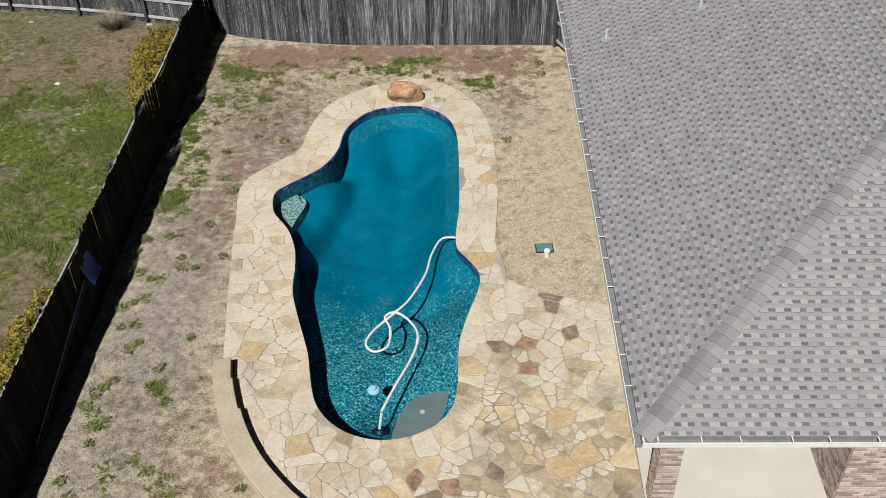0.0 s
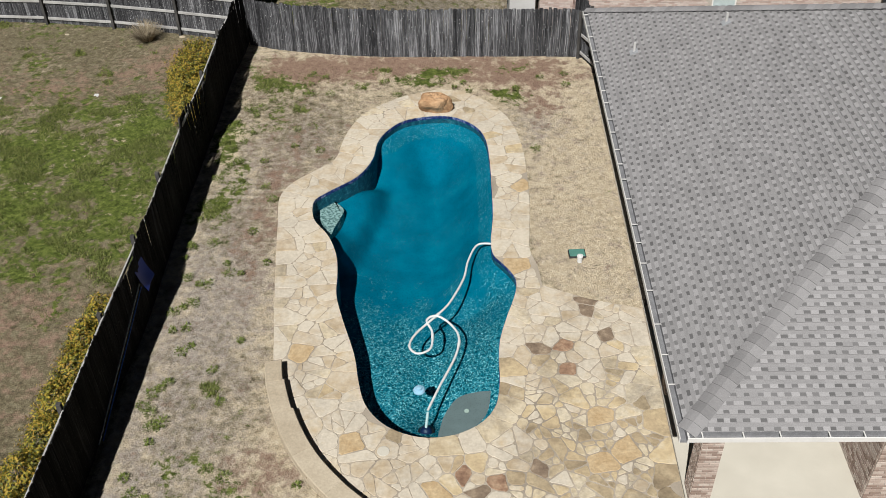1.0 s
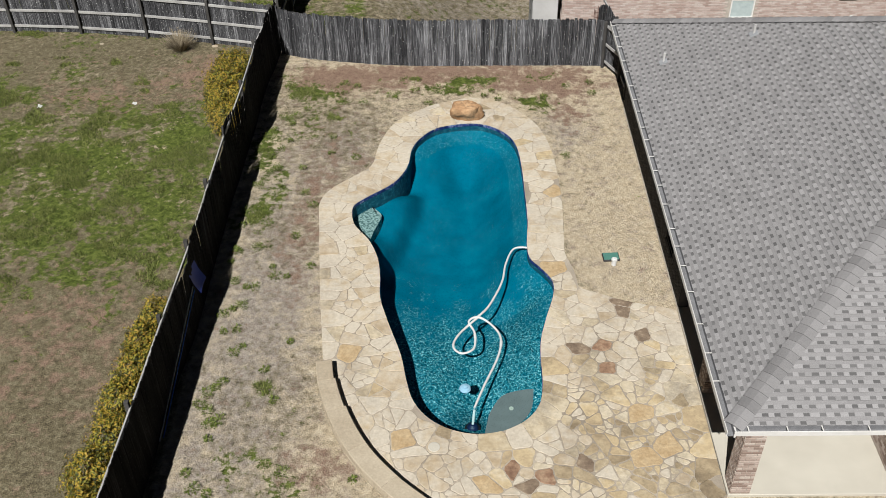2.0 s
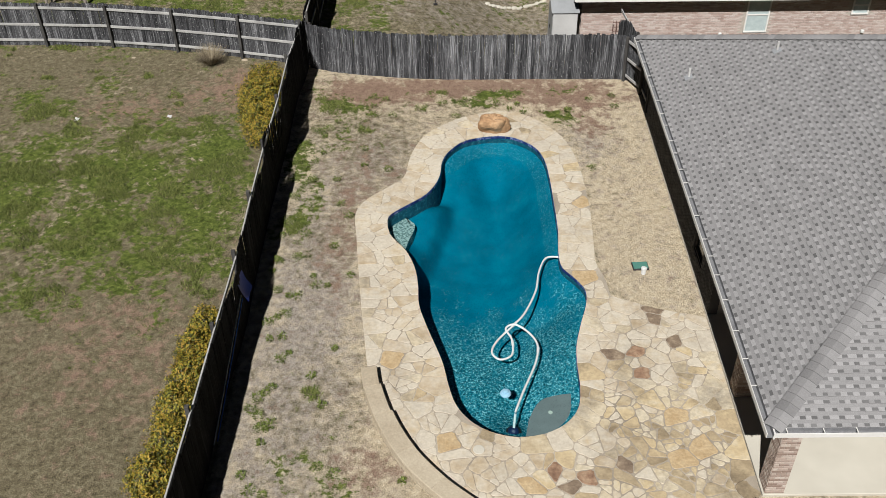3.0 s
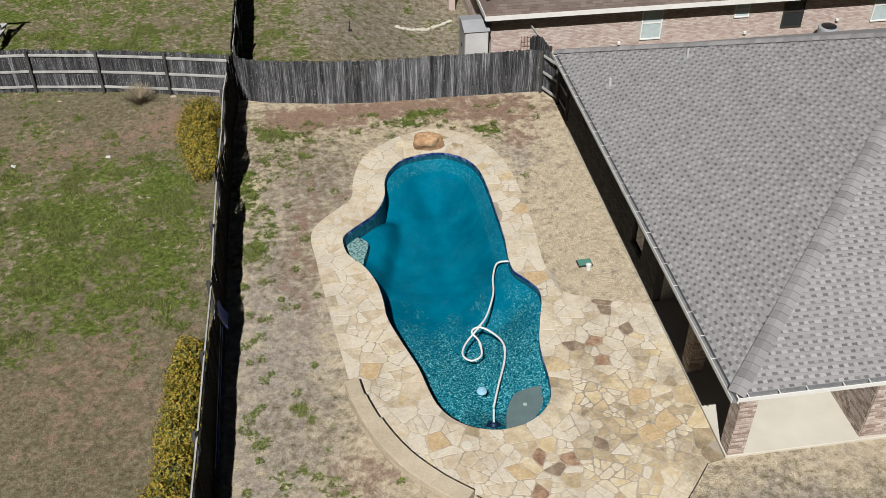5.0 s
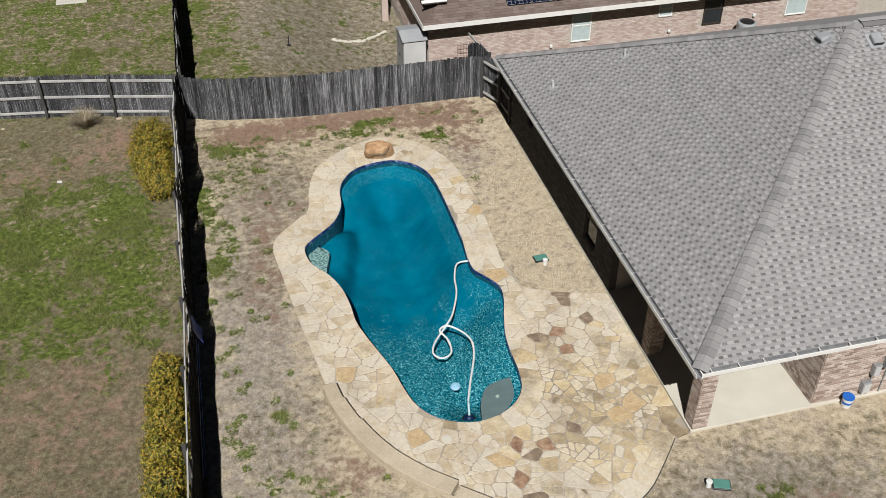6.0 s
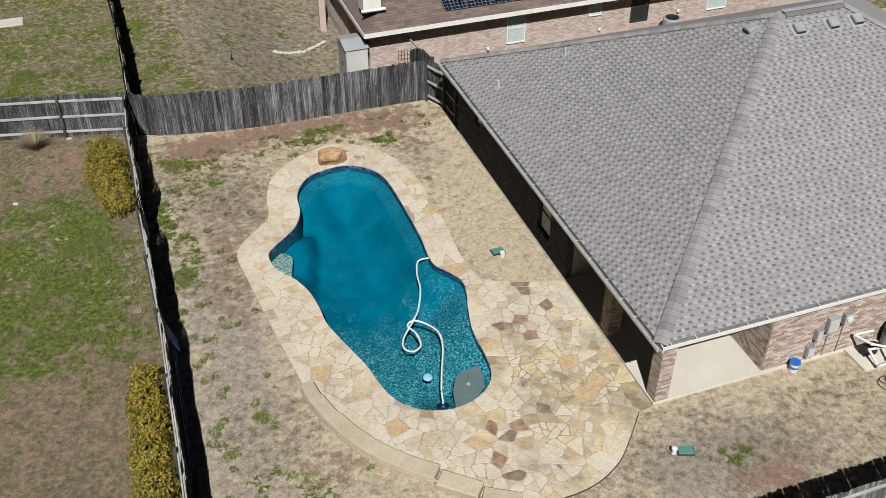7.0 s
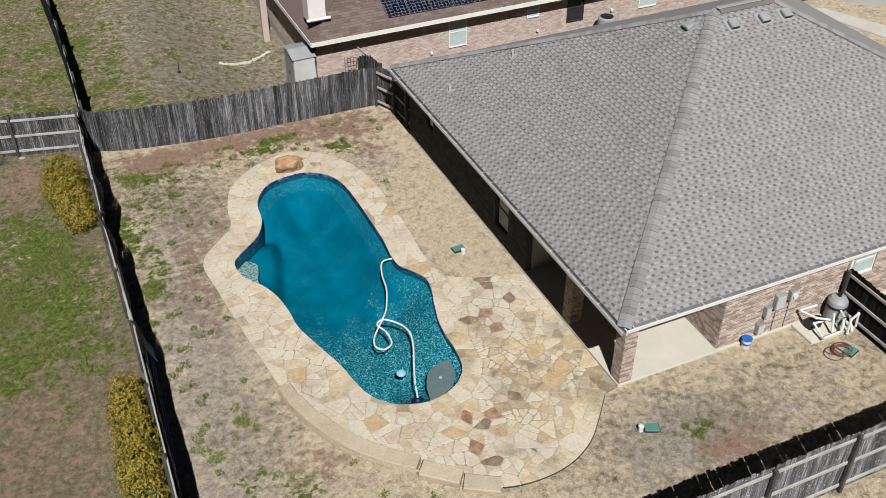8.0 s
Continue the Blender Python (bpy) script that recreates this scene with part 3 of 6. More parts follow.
shelf("tanning_ledge", [(-2.10, -3.80), (-2.53, -3.82), (-2.99, -3.99), (-3.26, -4.43), (-3.36, -4.79), (-3.45, -5.26)], -0.30, M_LEDGE, "smooth grey plaster ledge")
shelf("bench", [(-6.42, 1.37), (-6.26, 1.66), (-6.16, 2.08), (-6.04, 2.46), (-6.01, 2.79), (-6.28, 3.11)], -0.45, M_PEBBLE, "pale pebbled underwater bench")
part("ledge_drain", rod(bmesh.new(), (-2.81, -4.36, -0.30), (-2.81, -4.36, -0.285), 0.05, 16), M_SLAB, pool, "white drain cap")
bm = bmesh.new()
bm.faces.new([bm.verts.new((p.x, p.y, WATER_Z)) for p in POOL])
part("water", bm, M_WATER, pool, "clear rippled water")
tile_mesh = bpy.data.meshes.new("tile")
bm = boxed((-0.073, -0.006, -0.045), (0.073, 0.010, 0.045), 0.004)
bm.to_mesh(tile_mesh)
bm.free()
tile_mesh.materials.append(M_TILE)
for p, d in evenly(POOL, 0.152, True):
    piece("tile", tile_mesh, pool, Matrix.Translation((p.x, p.y, -0.062)) @ Matrix.Rotation(math.atan2(d.y, d.x), 4, "Z"))

# ---- deck base ----
deck = thing("stone_deck", (0, 0, 0), "irregular tan flagstone pool deck with pale mortar joints", "pool deck", kind="structure")
bm = bmesh.new()
loops = []
for line, flip in ((DECK, False), (POOL, True)):
    vs = [bm.verts.new((p.x, p.y, -0.006)) for p in line]
    loops += [bm.edges.new((vs[k], vs[(k + 1) % len(vs)])) for k in range(len(vs))]
bmesh.ops.triangle_fill(bm, use_beauty=True, use_dissolve=False, edges=loops)
low = bmesh.ops.extrude_face_region(bm, geom=bm.faces[:])["geom"]
bmesh.ops.translate(bm, vec=(0, 0, -0.09), verts=[v for v in low if isinstance(v, bmesh.types.BMVert)])
bmesh.ops.recalc_face_normals(bm, faces=bm.faces)
part("mortar_bed", bm, M_MORTAR, deck, "pale sandy mortar bed")


edge_line = [q for q in DECK if q.y < -6.9 and q.x > -3.1 and q.x < 1.0]
bm = bmesh.new()
rows = []
for i, q in enumerate(edge_line):
    d = (edge_line[min(i + 1, len(edge_line) - 1)] - edge_line[max(i - 1, 0)]).normalized()
    n = Vector((d.y, -d.x, 0))
    rows.append([bm.verts.new((v.x, v.y, z)) for v, z in ((q + n * 0.004, -0.08), (q + n * 0.004, 0.012), (q + n * 0.022, 0.012), (q + n * 0.022, -0.08))])
for a, b in zip(rows, rows[1:]):
    for k in range(4):
        bm.faces.new((a[k], a[(k + 1) % 4], b[(k + 1) % 4], b[k]))
part("edging", bm, M_POST, deck, "thin dark edging strip")

# ---- fences ----
def picket_mesh(seed, material):
    rnd = random.Random(seed)
    h = FENCE_H + rnd.uniform(-0.02, 0.02)
    bm = bmesh.new()
    w, t = 0.0690 + rnd.uniform(-0.001, 0.001), 0.009
    outline = [(-w, 0), (w, 0), (w, h - 0.03), (w - 0.022 - rnd.uniform(0, 0.012), h), (-w + 0.022 + rnd.uniform(0, 0.012), h + rnd.uniform(-0.012, 0.012)), (-w, h - 0.03)]
    f = bm.faces.new([bm.verts.new((x, -t, z)) for x, z in outline])
    got = bmesh.ops.extrude_face_region(bm, geom=[f])["geom"]
    bmesh.ops.translate(bm, vec=(0, 2 * t, 0), verts=[v for v in got if isinstance(v, bmesh.types.BMVert)])
    bmesh.ops.recalc_face_normals(bm, faces=bm.faces)
    data = bpy.data.meshes.new("picket")
    bm.to_mesh(data)
    bm.free()
    data.materials.append(material)
    return data


PICKETS, SHADE_DARK_PICKETS, SUNLIT_PICKETS = ([picket_mesh(k, m) for k in range(8)] for m in (M_PICKET, M_SHADE_DARK_PICKET, M_SUNLIT_PICKET))


def fence(label, line, side, lean=0.0, post_step=2.44, base=None, waver=0.0, tall=1.0, boards=PICKETS):
    """Pickets on one side of posts and rails along a line; side: +1 puts the rails to the left of the line's way."""
    rnd = random.Random(len(label))
    pts = curve([(*p, 0) for p in line], False, 6)
    f = thing("fence", pts[0], label, "fence", "yard fences")
    inv = Matrix.Translation(-pts[0])
    z_at = base or ground_z

    def place(p, d, off, z=0.0, tip=0.0, roll=0.0):
        n = Vector((-d.y, d.x, 0))
        q = p + n * off
        return inv @ Matrix.Translation((q.x, q.y, z_at(q.x, q.y) + z)) @ Matrix.Rotation(math.atan2(d.y, d.x), 4, "Z") @ Matrix.Rotation(tip, 4, "X") @ Matrix.Rotation(roll, 4, "Y")

    for k, (p, d) in enumerate(evenly(pts, 0.142)):
        wave = waver * noise.noise((k * 0.09, len(label), 0))
        piece("picket", rnd.choice(boards), f, place(p, d, -0.028 * side + wave * 0.25 + rnd.uniform(-0.003, 0.003), rnd.uniform(-0.015, 0.012), lean + wave + rnd.uniform(-0.006, 0.006), rnd.uniform(-0.006, 0.006)) @ Matrix.Diagonal((1, 1, tall, 1)))
    posts = evenly(pts, post_step)
    for p, d in posts:
        bm = boxed((-0.045, -0.045, 0), (0.045, 0.045, FENCE_H * tall - 0.03 + rnd.uniform(-0.03, 0.03)), 0.006)
        bm.transform(place(p, d, (0.06 + (waver > 0.05) * 0.07) * side, 0, lean, rnd.uniform(-0.02, 0.02)))
        part("post", bm, M_POST, f)
    for (a, d), (b, _) in zip(posts, posts[1:] + [(pts[-1], None)]):
        if (b - a).length < 0.3:
            continue
        way = (b - a).normalized()
        for z in (0.22, FENCE_H * tall * 0.5, FENCE_H * tall - 0.2):
            bm = boxed((0, -0.019, -0.045), ((b - a).length, 0.019, 0.045), 0.004)
            bm.transform(place(a, way, (0.005 + (waver > 0.05) * 0.07) * side, z, lean, rnd.uniform(-0.008, 0.008)))
            part("rail", bm, M_RAIL, f)
    return f


LEFT_LINE = [(-9.85, 11.12), (-10.01, 8.71), (-10.01, 7.05), (-10.02, 5.60), (-10.08, 4.14), (-10.10, 1.86), (-10.11, -0.36), (-10.09, -1.84), (-10.15, -3.04), (-10.21, -4.01), (-10.24, -5.14), (-10.25, -6.40), (-10.31, -7.72), (-10.41, -11.99)]
fence("weathered dark wooden fence between the two yards", LEFT_LINE, -1, 0.0, waver=0.13, tall=1.12, boards=SHADE_DARK_PICKETS)
fence("silver-grey weathered wooden fence behind the pool", [(-9.69, 11.17), (-8.68, 10.79), (-6.99, 10.48), (-5.20, 10.26), (-2.17, 10.22), (-0.50, 10.20), (0.91, 10.14)], 1, 0.0, waver=0.02)
fence("grey wooden fence with rails facing the neighbouring lawn", [(-9.85, 11.31), (-12.31, 11.94), (-14.95, 12.49), (-17.61, 12.86), (-21.61, 13.05), (-29.85, 13.26)], 1, 0.0, waver=0.02)
# Dark boards put this fence's shade into colour; raised height widens its black band
fence("dark wooden fence dividing the two rear lots", [(-9.81, 11.38), (-9.74, 14.92), (-9.78, 21.53), (-10.14, 35.17)], -1, 0.0, waver=0.05, tall=1.2, boards=SHADE_DARK_PICKETS)
# Silver boards lightened in their colour because this side faces the sun
fence("weathered wooden fence closing the side yard", [(-10.4, -12.0), (-4.0, -12.0), (2.6, -12.0), (8.9, -12.0)], -1, 0.0, waver=0.02, tall=1.22, boards=SUNLIT_PICKETS)
fence("dark brown wooden side fence beside the pool pump", [(8.80, -7.0), (8.80, -9.5), (8.80, -11.9)], -1, 0.0, boards=SHADE_DARK_PICKETS)
fence("dark wooden gate panel beside the house corner", [(0.98, 10.06), (1.30, 9.7), (1.42, 8.8), (1.45, 7.6)], -1, 0.0, 1.1)
fence("short wooden fence with a stepped top by the rear lot", [(1.26, 10.39), (1.17, 11.40), (1.07, 12.36)], -1, 0.0)

# ---- house ----
house = thing("house", (9.0, 0, 0), "single-storey brick house with grey hipped shingle roof and covered porch", "house")
H_INV = Matrix.Translation((-9.0, 0, 0))
WALL_Y, WALL_END = -6.82, 7.50


def hpart(name, bm, material, label="", parent=None):
    bm.transform(H_INV)
    return part(name, bm, material, parent or house, label)


def wall_with_holes(a, b, z0, z1, t, holes):
    """A wall from a to b (plan), t thick to the left of its way, with openings (s0, s1, z0, z1)."""
    a, b = Vector((*a, 0)), Vector((*b, 0))
    d = (b - a).normalized()
    m = Matrix.Translation(a) @ Matrix.Rotation(math.atan2(d.y, d.x), 4, "Z")
    length = (b - a).length
    cuts_s = sorted({0.0, length, *(v for h in holes for v in h[:2])})
    cuts_z = sorted({z0, z1, *(v for h in holes for v in h[2:])})
    bm = bmesh.new()
    for s0, s1 in zip(cuts_s, cuts_s[1:]):
        for c0, c1 in zip(cuts_z, cuts_z[1:]):
            if not any(h[0] <= s0 and s1 <= h[1] and h[2] <= c0 and c1 <= h[3] for h in holes):
                box(bm, (s0, 0, c0), (s1, t, c1), 0, m)
    bmesh.ops.remove_doubles(bm, verts=bm.verts, dist=0.0005)
    return bm


hpart("slab", boxed((1.275, -6.89, -0.10), (17.7, 7.45, 0.04), 0.01), M_SLAB, "pale concrete slab and porch floor")
hpart("wall", wall_with_holes((1.30, -1.55), (1.30, WALL_END), -0.08, 2.60, -0.22, [(1.18, 2.08, 0.50, 1.95), (6.9, 7.5, 1.2, 2.0)]), M_CHARCOAL, "dark charcoal wall face")
hpart("wall", wall_with_holes((4.55, WALL_Y), (17.5, WALL_Y), -0.08, 2.60, 0.22, [(4.55, 5.35, 1.1, 2.1)]), M_BRICK_JOINT)
hpart("wall", wall_with_holes((4.55, -1.55), (4.55, -6.55), -0.08, 2.60, 0.22, []), M_BRICK_JOINT)
hpart("wall", wall_with_holes((4.55, -1.55), (1.52, -1.55), -0.08, 2.60, -0.22, [(0.7, 1.6, 0.04, 2.1)]), M_BRICK_JOINT)
hpart("wall", wall_with_holes((17.5, WALL_Y), (17.5, 7.45), -0.08, 2.60, 0.22, []), M_BRICK_JOINT)
hpart("wall", wall_with_holes((17.5, 7.5), (1.3, 7.5), -0.08, 2.60, 0.22, []), M_BRICK_JOINT)
hpart("porch_door", boxed((2.95, -1.42, 0.04), (3.85, -1.38, 2.1), 0.01), M_WHITE, "white porch door")
# Unseen ceiling, toned dark to cut light bounced into the porch
hpart("ceiling", boxed((EAVE_X + 0.06, EAVE_Y0 + 0.06, 2.58), (17.9, EAVE_Y1 - 0.06, 2.62)), M_CEILING, "soffit and porch ceiling toned dark to dim the porch")
for y in (-6.66, -4.05):
    hpart("pillar", boxed((1.32, y - 0.20, 0.0), (1.70, y + 0.20, 2.59)), M_BRICK_JOINT, "square brick porch pillar")


def window(name, z0, z1, w, m, blind):
    """A sash window in the plane y=0 of m, facing -y."""
    win = new(name)
    win.parent = house
    win.matrix_basis = H_INV @ m
    tagged(win, "white-framed sash window with pale blinds" if blind else "dark sash window in brick wall")
    for lo, hi in (((-w / 2, -0.03, z0), (-w / 2 + 0.05, 0.05, z1)), ((w / 2 - 0.05, -0.03, z0), (w / 2, 0.05, z1)), ((-w / 2, -0.03, z1 - 0.05), (w / 2, 0.05, z1)), ((-w / 2, -0.05, z0), (w / 2, 0.05, z0 + 0.05)), ((-w / 2, -0.02, (z0 + z1) / 2 - 0.025), (w / 2, 0.05, (z0 + z1) / 2 + 0.025))):
        part("window_frame", boxed(lo, hi, 0.004), M_WHITE if blind else M_BRONZE, win)
    part("pane", boxed((-w / 2 + 0.04, 0.0, z0 + 0.04), (w / 2 - 0.04, 0.012, z1 - 0.04)), M_BLIND if blind else M_GLASS, win)
    return win


window("window", 0.50, 1.95, 0.9, Matrix.Translation((1.38, 0.08, 0)) @ Matrix.Rotation(radians(-90), 4, "Z"), False)
window("window", 1.2, 2.0, 0.6, Matrix.Translation((1.38, 5.65, 0)) @ Matrix.Rotation(radians(-90), 4, "Z"), False)
window("window", 1.1, 2.1, 0.8, Matrix.Translation((9.5, -6.75, 0)), True)

# roof body, fascia and gutters
bm = bmesh.new()
corner = [bm.verts.new(c) for c in ((EAVE_X, EAVE_Y0, EAVE_Z), (EAVE_X1, EAVE_Y0, EAVE_Z), (EAVE_X1, EAVE_Y1, EAVE_Z), (EAVE_X, EAVE_Y1, EAVE_Z))]
top = [bm.verts.new((EAVE_X + HALF, RIDGE_Y, RIDGE_Z)), bm.verts.new((EAVE_X1 - HALF, RIDGE_Y, RIDGE_Z))]
for f in ((corner[0], corner[1], top[1], top[0]), (corner[1], corner[2], top[1]), (corner[2], corner[3], top[0], top[1]), (corner[3], corner[0], top[0]), corner[::-1]):
    bm.faces.new(f)
roof = hpart("roof", bm, M_SHINGLE, "grey asphalt shingle hip roof")


def gutter(a, b, out):
    """A white open gutter with strap hangers along the eave from a to b."""
    a, b, out = Vector(a), Vector(b), Vector(out)
    d, up, length = (b - a).normalized(), Vector((0, 0, 1)), (b - a).length
    m = Matrix((( d.x, out.x, 0, a.x), (d.y, out.y, 0, a.y), (0, 0, 1, a.z), (0, 0, 0, 1)))

    def add(name, lo, hi, material, label="", parent=None, bevel=0.0):
        bm = boxed(lo, hi, bevel)
        bm.transform(m)
        bmesh.ops.recalc_face_normals(bm, faces=bm.faces)
        return hpart(name, bm, material, label, parent)

    add("fascia", (0, -0.035, -0.16), (length, -0.006, -0.012), M_WHITE, "white fascia board")
    g = add("gutter", (0, -0.004, -0.115), (length, 0.118, -0.108), M_GUTTER, "open metal gutter with a white lip and strap hangers")
    add("back", (0, -0.004, -0.107), (length, 0.002, -0.006), M_GUTTER, "", g)
    add("lip", (-0.0, 0.118, -0.115), (length, 0.136, 0.0), M_WHITE, "", g, 0.004)
    k, rnd = 0.25, random.Random(7)
    while k < length - 0.1:
        add("hanger", (k - 0.010, -0.004, -0.012), (k + 0.010, 0.12, -0.004), M_WHITE, "", g)
        k += rnd.uniform(0.55, 0.95)


gutter((EAVE_X, EAVE_Y1, EAVE_Z), (EAVE_X, EAVE_Y0 - 0.13, EAVE_Z), (-1, 0, 0))
gutter((EAVE_X, EAVE_Y0, EAVE_Z), (EAVE_X1, EAVE_Y0, EAVE_Z), (0, -1, 0))


# shingle courses: tabs lie proud of the strip below them
def roof_frame(origin, along, upslope):
    """Plane axes at origin: x along the eave, y up the slope, z out."""
    x, y = Vector(along), Vector(upslope).normalized()
    z = x.cross(y)
    return Matrix(((x.x, y.x, z.x, origin[0]), (x.y, y.y, z.y, origin[1]), (x.z, y.z, z.z, origin[2]), (0, 0, 0, 1)))


SLOPE = math.hypot(HALF, PITCH * HALF)
ROOFS = [(roof_frame((EAVE_X, EAVE_Y1, EAVE_Z), (0, -1, 0), (1, 0, PITCH)), EAVE_Y1 - EAVE_Y0, 1.0, 1.0), (roof_frame((EAVE_X, EAVE_Y0, EAVE_Z), (1, 0, 0), (0, 1, PITCH)), EAVE_X1 - EAVE_X, 1.0, 1.0)]
TAB_WIDTHS = (0.10, 0.12, 0.14, 0.17)
EXPOSE, TAB_H = 0.146, 0.078


def slab_verts(m, x0, x1, y0, y1, t0, t1, base):
    pts = [(x0, y0, base), (x1, y0, base), (x1, y1, base), (x0, y1, base), (x0, y0, t0 + base), (x1, y0, t0 + base), (x1, y1, t1 + base), (x0, y1, t1 + base)]
    return [tuple(m @ Vector(p)) for p in pts]


SLAB_FACES = ((4, 5, 6, 7), (0, 1, 5, 4), (1, 2, 6, 5), (3, 0, 4, 7))
rnd = random.Random(11)
verts, faces, tabs, dark_verts, dark_faces, strip_verts, strip_faces = [], [], [], [], [], [], []
for plane, (m, length, _, _) in enumerate(ROOFS):
    m = H_INV @ m
    course, y = 0, 0.0
    while y < SLOPE - 0.05:
        cut = y / SLOPE * HALF
        x, end = cut + 0.02, length - cut - 0.02
        base = 0.006
        # the strip of this course, in lengths of about a metre
        s = x
        while s < end:
            e = min(s + rnd.choice((0.5, 0.75, 1.0)), end)
            k = len(strip_verts)
            strip_verts += slab_verts(m, s, e, y, y + EXPOSE + 0.02, 0.010, 0.0, base)
            strip_faces += [tuple(k + i for i in f) for f in SLAB_FACES]
            s = e
        x += rnd.uniform(0.0, 0.2)
        while x < end - 0.25:
            w = rnd.choice(TAB_WIDTHS)
            if plane == 1 and course < 14 and x < 7.0 and len(tabs) < 300:
                tabs.append((m, x, y, w))
            else:
                k = len(verts)
                verts += slab_verts(m, x, x + w, y - 0.004, y + TAB_H, 0.022, 0.012, base)
                faces += [tuple(k + i for i in f) for f in SLAB_FACES]
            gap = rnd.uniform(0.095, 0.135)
            # dark plate in the gap: printed band plus the tabs' shade in one colour
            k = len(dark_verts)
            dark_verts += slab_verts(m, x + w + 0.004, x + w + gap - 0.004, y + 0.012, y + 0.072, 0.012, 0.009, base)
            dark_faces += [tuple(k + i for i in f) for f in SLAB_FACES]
            x += w + gap
        y += EXPOSE
        course += 1
shingles = lot(verts, faces, "shingles", M_SHINGLE, roof, "laminated grey shingle courses")
tagged(shingles, kind="stuff")
tagged(lot(strip_verts, strip_faces, "underlayer", M_SHINGLE_BASE, roof, "even grey shingle strips under the tabs"), kind="stuff")
tagged(lot(dark_verts, dark_faces, "shadow_band", M_SHINGLE_DARK, roof, "dark granule bands between the tabs with gap shade toned in"), kind="stuff")
tab_meshes = {}
for w in TAB_WIDTHS:
    data = bpy.data.meshes.new("shingle")
    data.from_pydata(slab_verts(Matrix(), 0, w, -0.004, TAB_H, 0.022, 0.012, 0.006), [], list(SLAB_FACES))
    data.materials.append(M_SHINGLE_PART)
    tab_meshes[w] = data
for m, x, y, w in tabs:
    piece("shingle", tab_meshes[w], roof, m @ Matrix.Translation((x, y, 0)))


def caps(a, b, step=0.20):
    """Folded cap shingles along a hip or ridge."""
    a, b = Vector(a), Vector(b)
    d = (b - a).normalized()
    side = d.cross(Vector((0, 0, 1))).normalized()
    up = side.cross(d)
    data = bpy.data.meshes.new("hip_cap")
    w, drop = 0.185, 0.056
    vs = []
    for s, lift in ((-0.01, 0.060), (step + 0.05, 0.034)):
        for t in (-1, -0.5, 0, 0.5, 1):
            vs.append(tuple(d * s + side * (w * t) + up * (lift - drop * abs(t) ** 1.3)))
    low = [tuple(Vector(v) - up * 0.02) for v in vs[:5]]
    data.from_pydata(vs + low, [], [(i, i + 1, i + 6, i + 5) for i in range(4)] + [(10 + i, 11 + i, i + 1, i) for i in range(4)])
    data.materials.append(M_SHINGLE_CAP)
    k = 0.0
    while k < (b - a).length - 0.1:
        piece("hip_cap", data, roof, H_INV @ Matrix.Translation(a + d * k))
        k += step


APEX, APEX_B = (EAVE_X + HALF, RIDGE_Y, RIDGE_Z), (EAVE_X1 - HALF, RIDGE_Y, RIDGE_Z)
caps((EAVE_X, EAVE_Y0, EAVE_Z + 0.01), APEX)
caps((EAVE_X, EAVE_Y1, EAVE_Z + 0.01), APEX)
caps((EAVE_X1, EAVE_Y0, EAVE_Z + 0.01), APEX_B)


# bricks: single ones round the corner, joined ones beyond
def brick_wall(m, length, z0, z1, holes, parent, joined, single, limit, label="mottled red-brown bricks"):
    """Running-bond bricks on the plane y=0 of m, standing 12 mm proud towards -y."""
    bw, bh, joint = 0.193, 0.057, 0.0105
    made, row, z = 0, 0, z0
    verts, faces = [], []
    data = bpy.data.meshes.new("brick")
    data.from_pydata(slab_brick(0, bw, 0, bh), [], list(BRICK_FACES))
    data.materials.append(single)
    while z + bh <= z1:
        x = -(row % 2) * 0.1
        while x < length:
            a, b = max(x, 0.0), min(x + bw, length)
            if b - a > 0.03 and not any(h[0] < b - 0.03 and a + 0.03 < h[1] and h[2] < z + bh and z < h[3] for h in holes):
                if made < limit and b - a == bw:
                    piece("brick", data, parent, H_INV @ m @ Matrix.Translation((a, 0, z)))
                    made += 1
                else:
                    k = len(verts)
                    verts += [tuple(H_INV @ m @ Vector(v)) for v in slab_brick(a, b, z, z + bh)]
                    faces += [tuple(k + i for i in f) for f in BRICK_FACES]
            x += bw + joint
        z += bh + joint
        row += 1
    if verts:
        tagged(lot(verts, faces, "bricks", joined, parent, label), kind="stuff")


def slab_brick(a, b, z0, z1):
    t = -0.012
    return [(a, 0, z0), (b, 0, z0), (b, 0, z1), (a, 0, z1), (a + 0.003, t, z0 + 0.003), (b - 0.003, t, z0 + 0.003), (b - 0.003, t, z1 - 0.003), (a + 0.003, t, z1 - 0.003)]


BRICK_FACES = ((4, 5, 6, 7), (0, 1, 5, 4), (1, 2, 6, 5), (2, 3, 7, 6), (3, 0, 4, 7))
face_left = Matrix.Rotation(radians(-90), 4, "Z")
brick_wall(Matrix.Translation((4.55, WALL_Y, 0)), 12.9, 0.0, 2.58, [(4.5, 5.4, 1.05, 2.15)], house, M_BRICKS, M_BRICK, 120)
brick_wall(Matrix.Translation((1.30, WALL_END, 0)) @ face_left, 9.05, 0.0, 2.58, [(6.95, 7.9, 0.48, 1.98), (1.5, 2.2, 1.15, 2.05)], house, M_CHARCOAL, M_CHARCOAL, 0, "charcoal-toned bricks")
brick_wall(Matrix.Translation((4.55, -1.55, 0)) @ face_left, 5.25, 0.05, 2.58, [], house, M_BRICKS, M_BRICK, 0)
for y in (-6.66, -4.05):
    brick_wall(Matrix.Translation((1.32, y - 0.20, 0)), 0.38, 0.05, 2.58, [], house, M_BRICKS, M_BRICK, 60)
    brick_wall(Matrix.Translation((1.32, y + 0.20, 0)) @ face_left, 0.40, 0.05, 2.58, [], house, M_BRICKS, M_BRICK, 30)

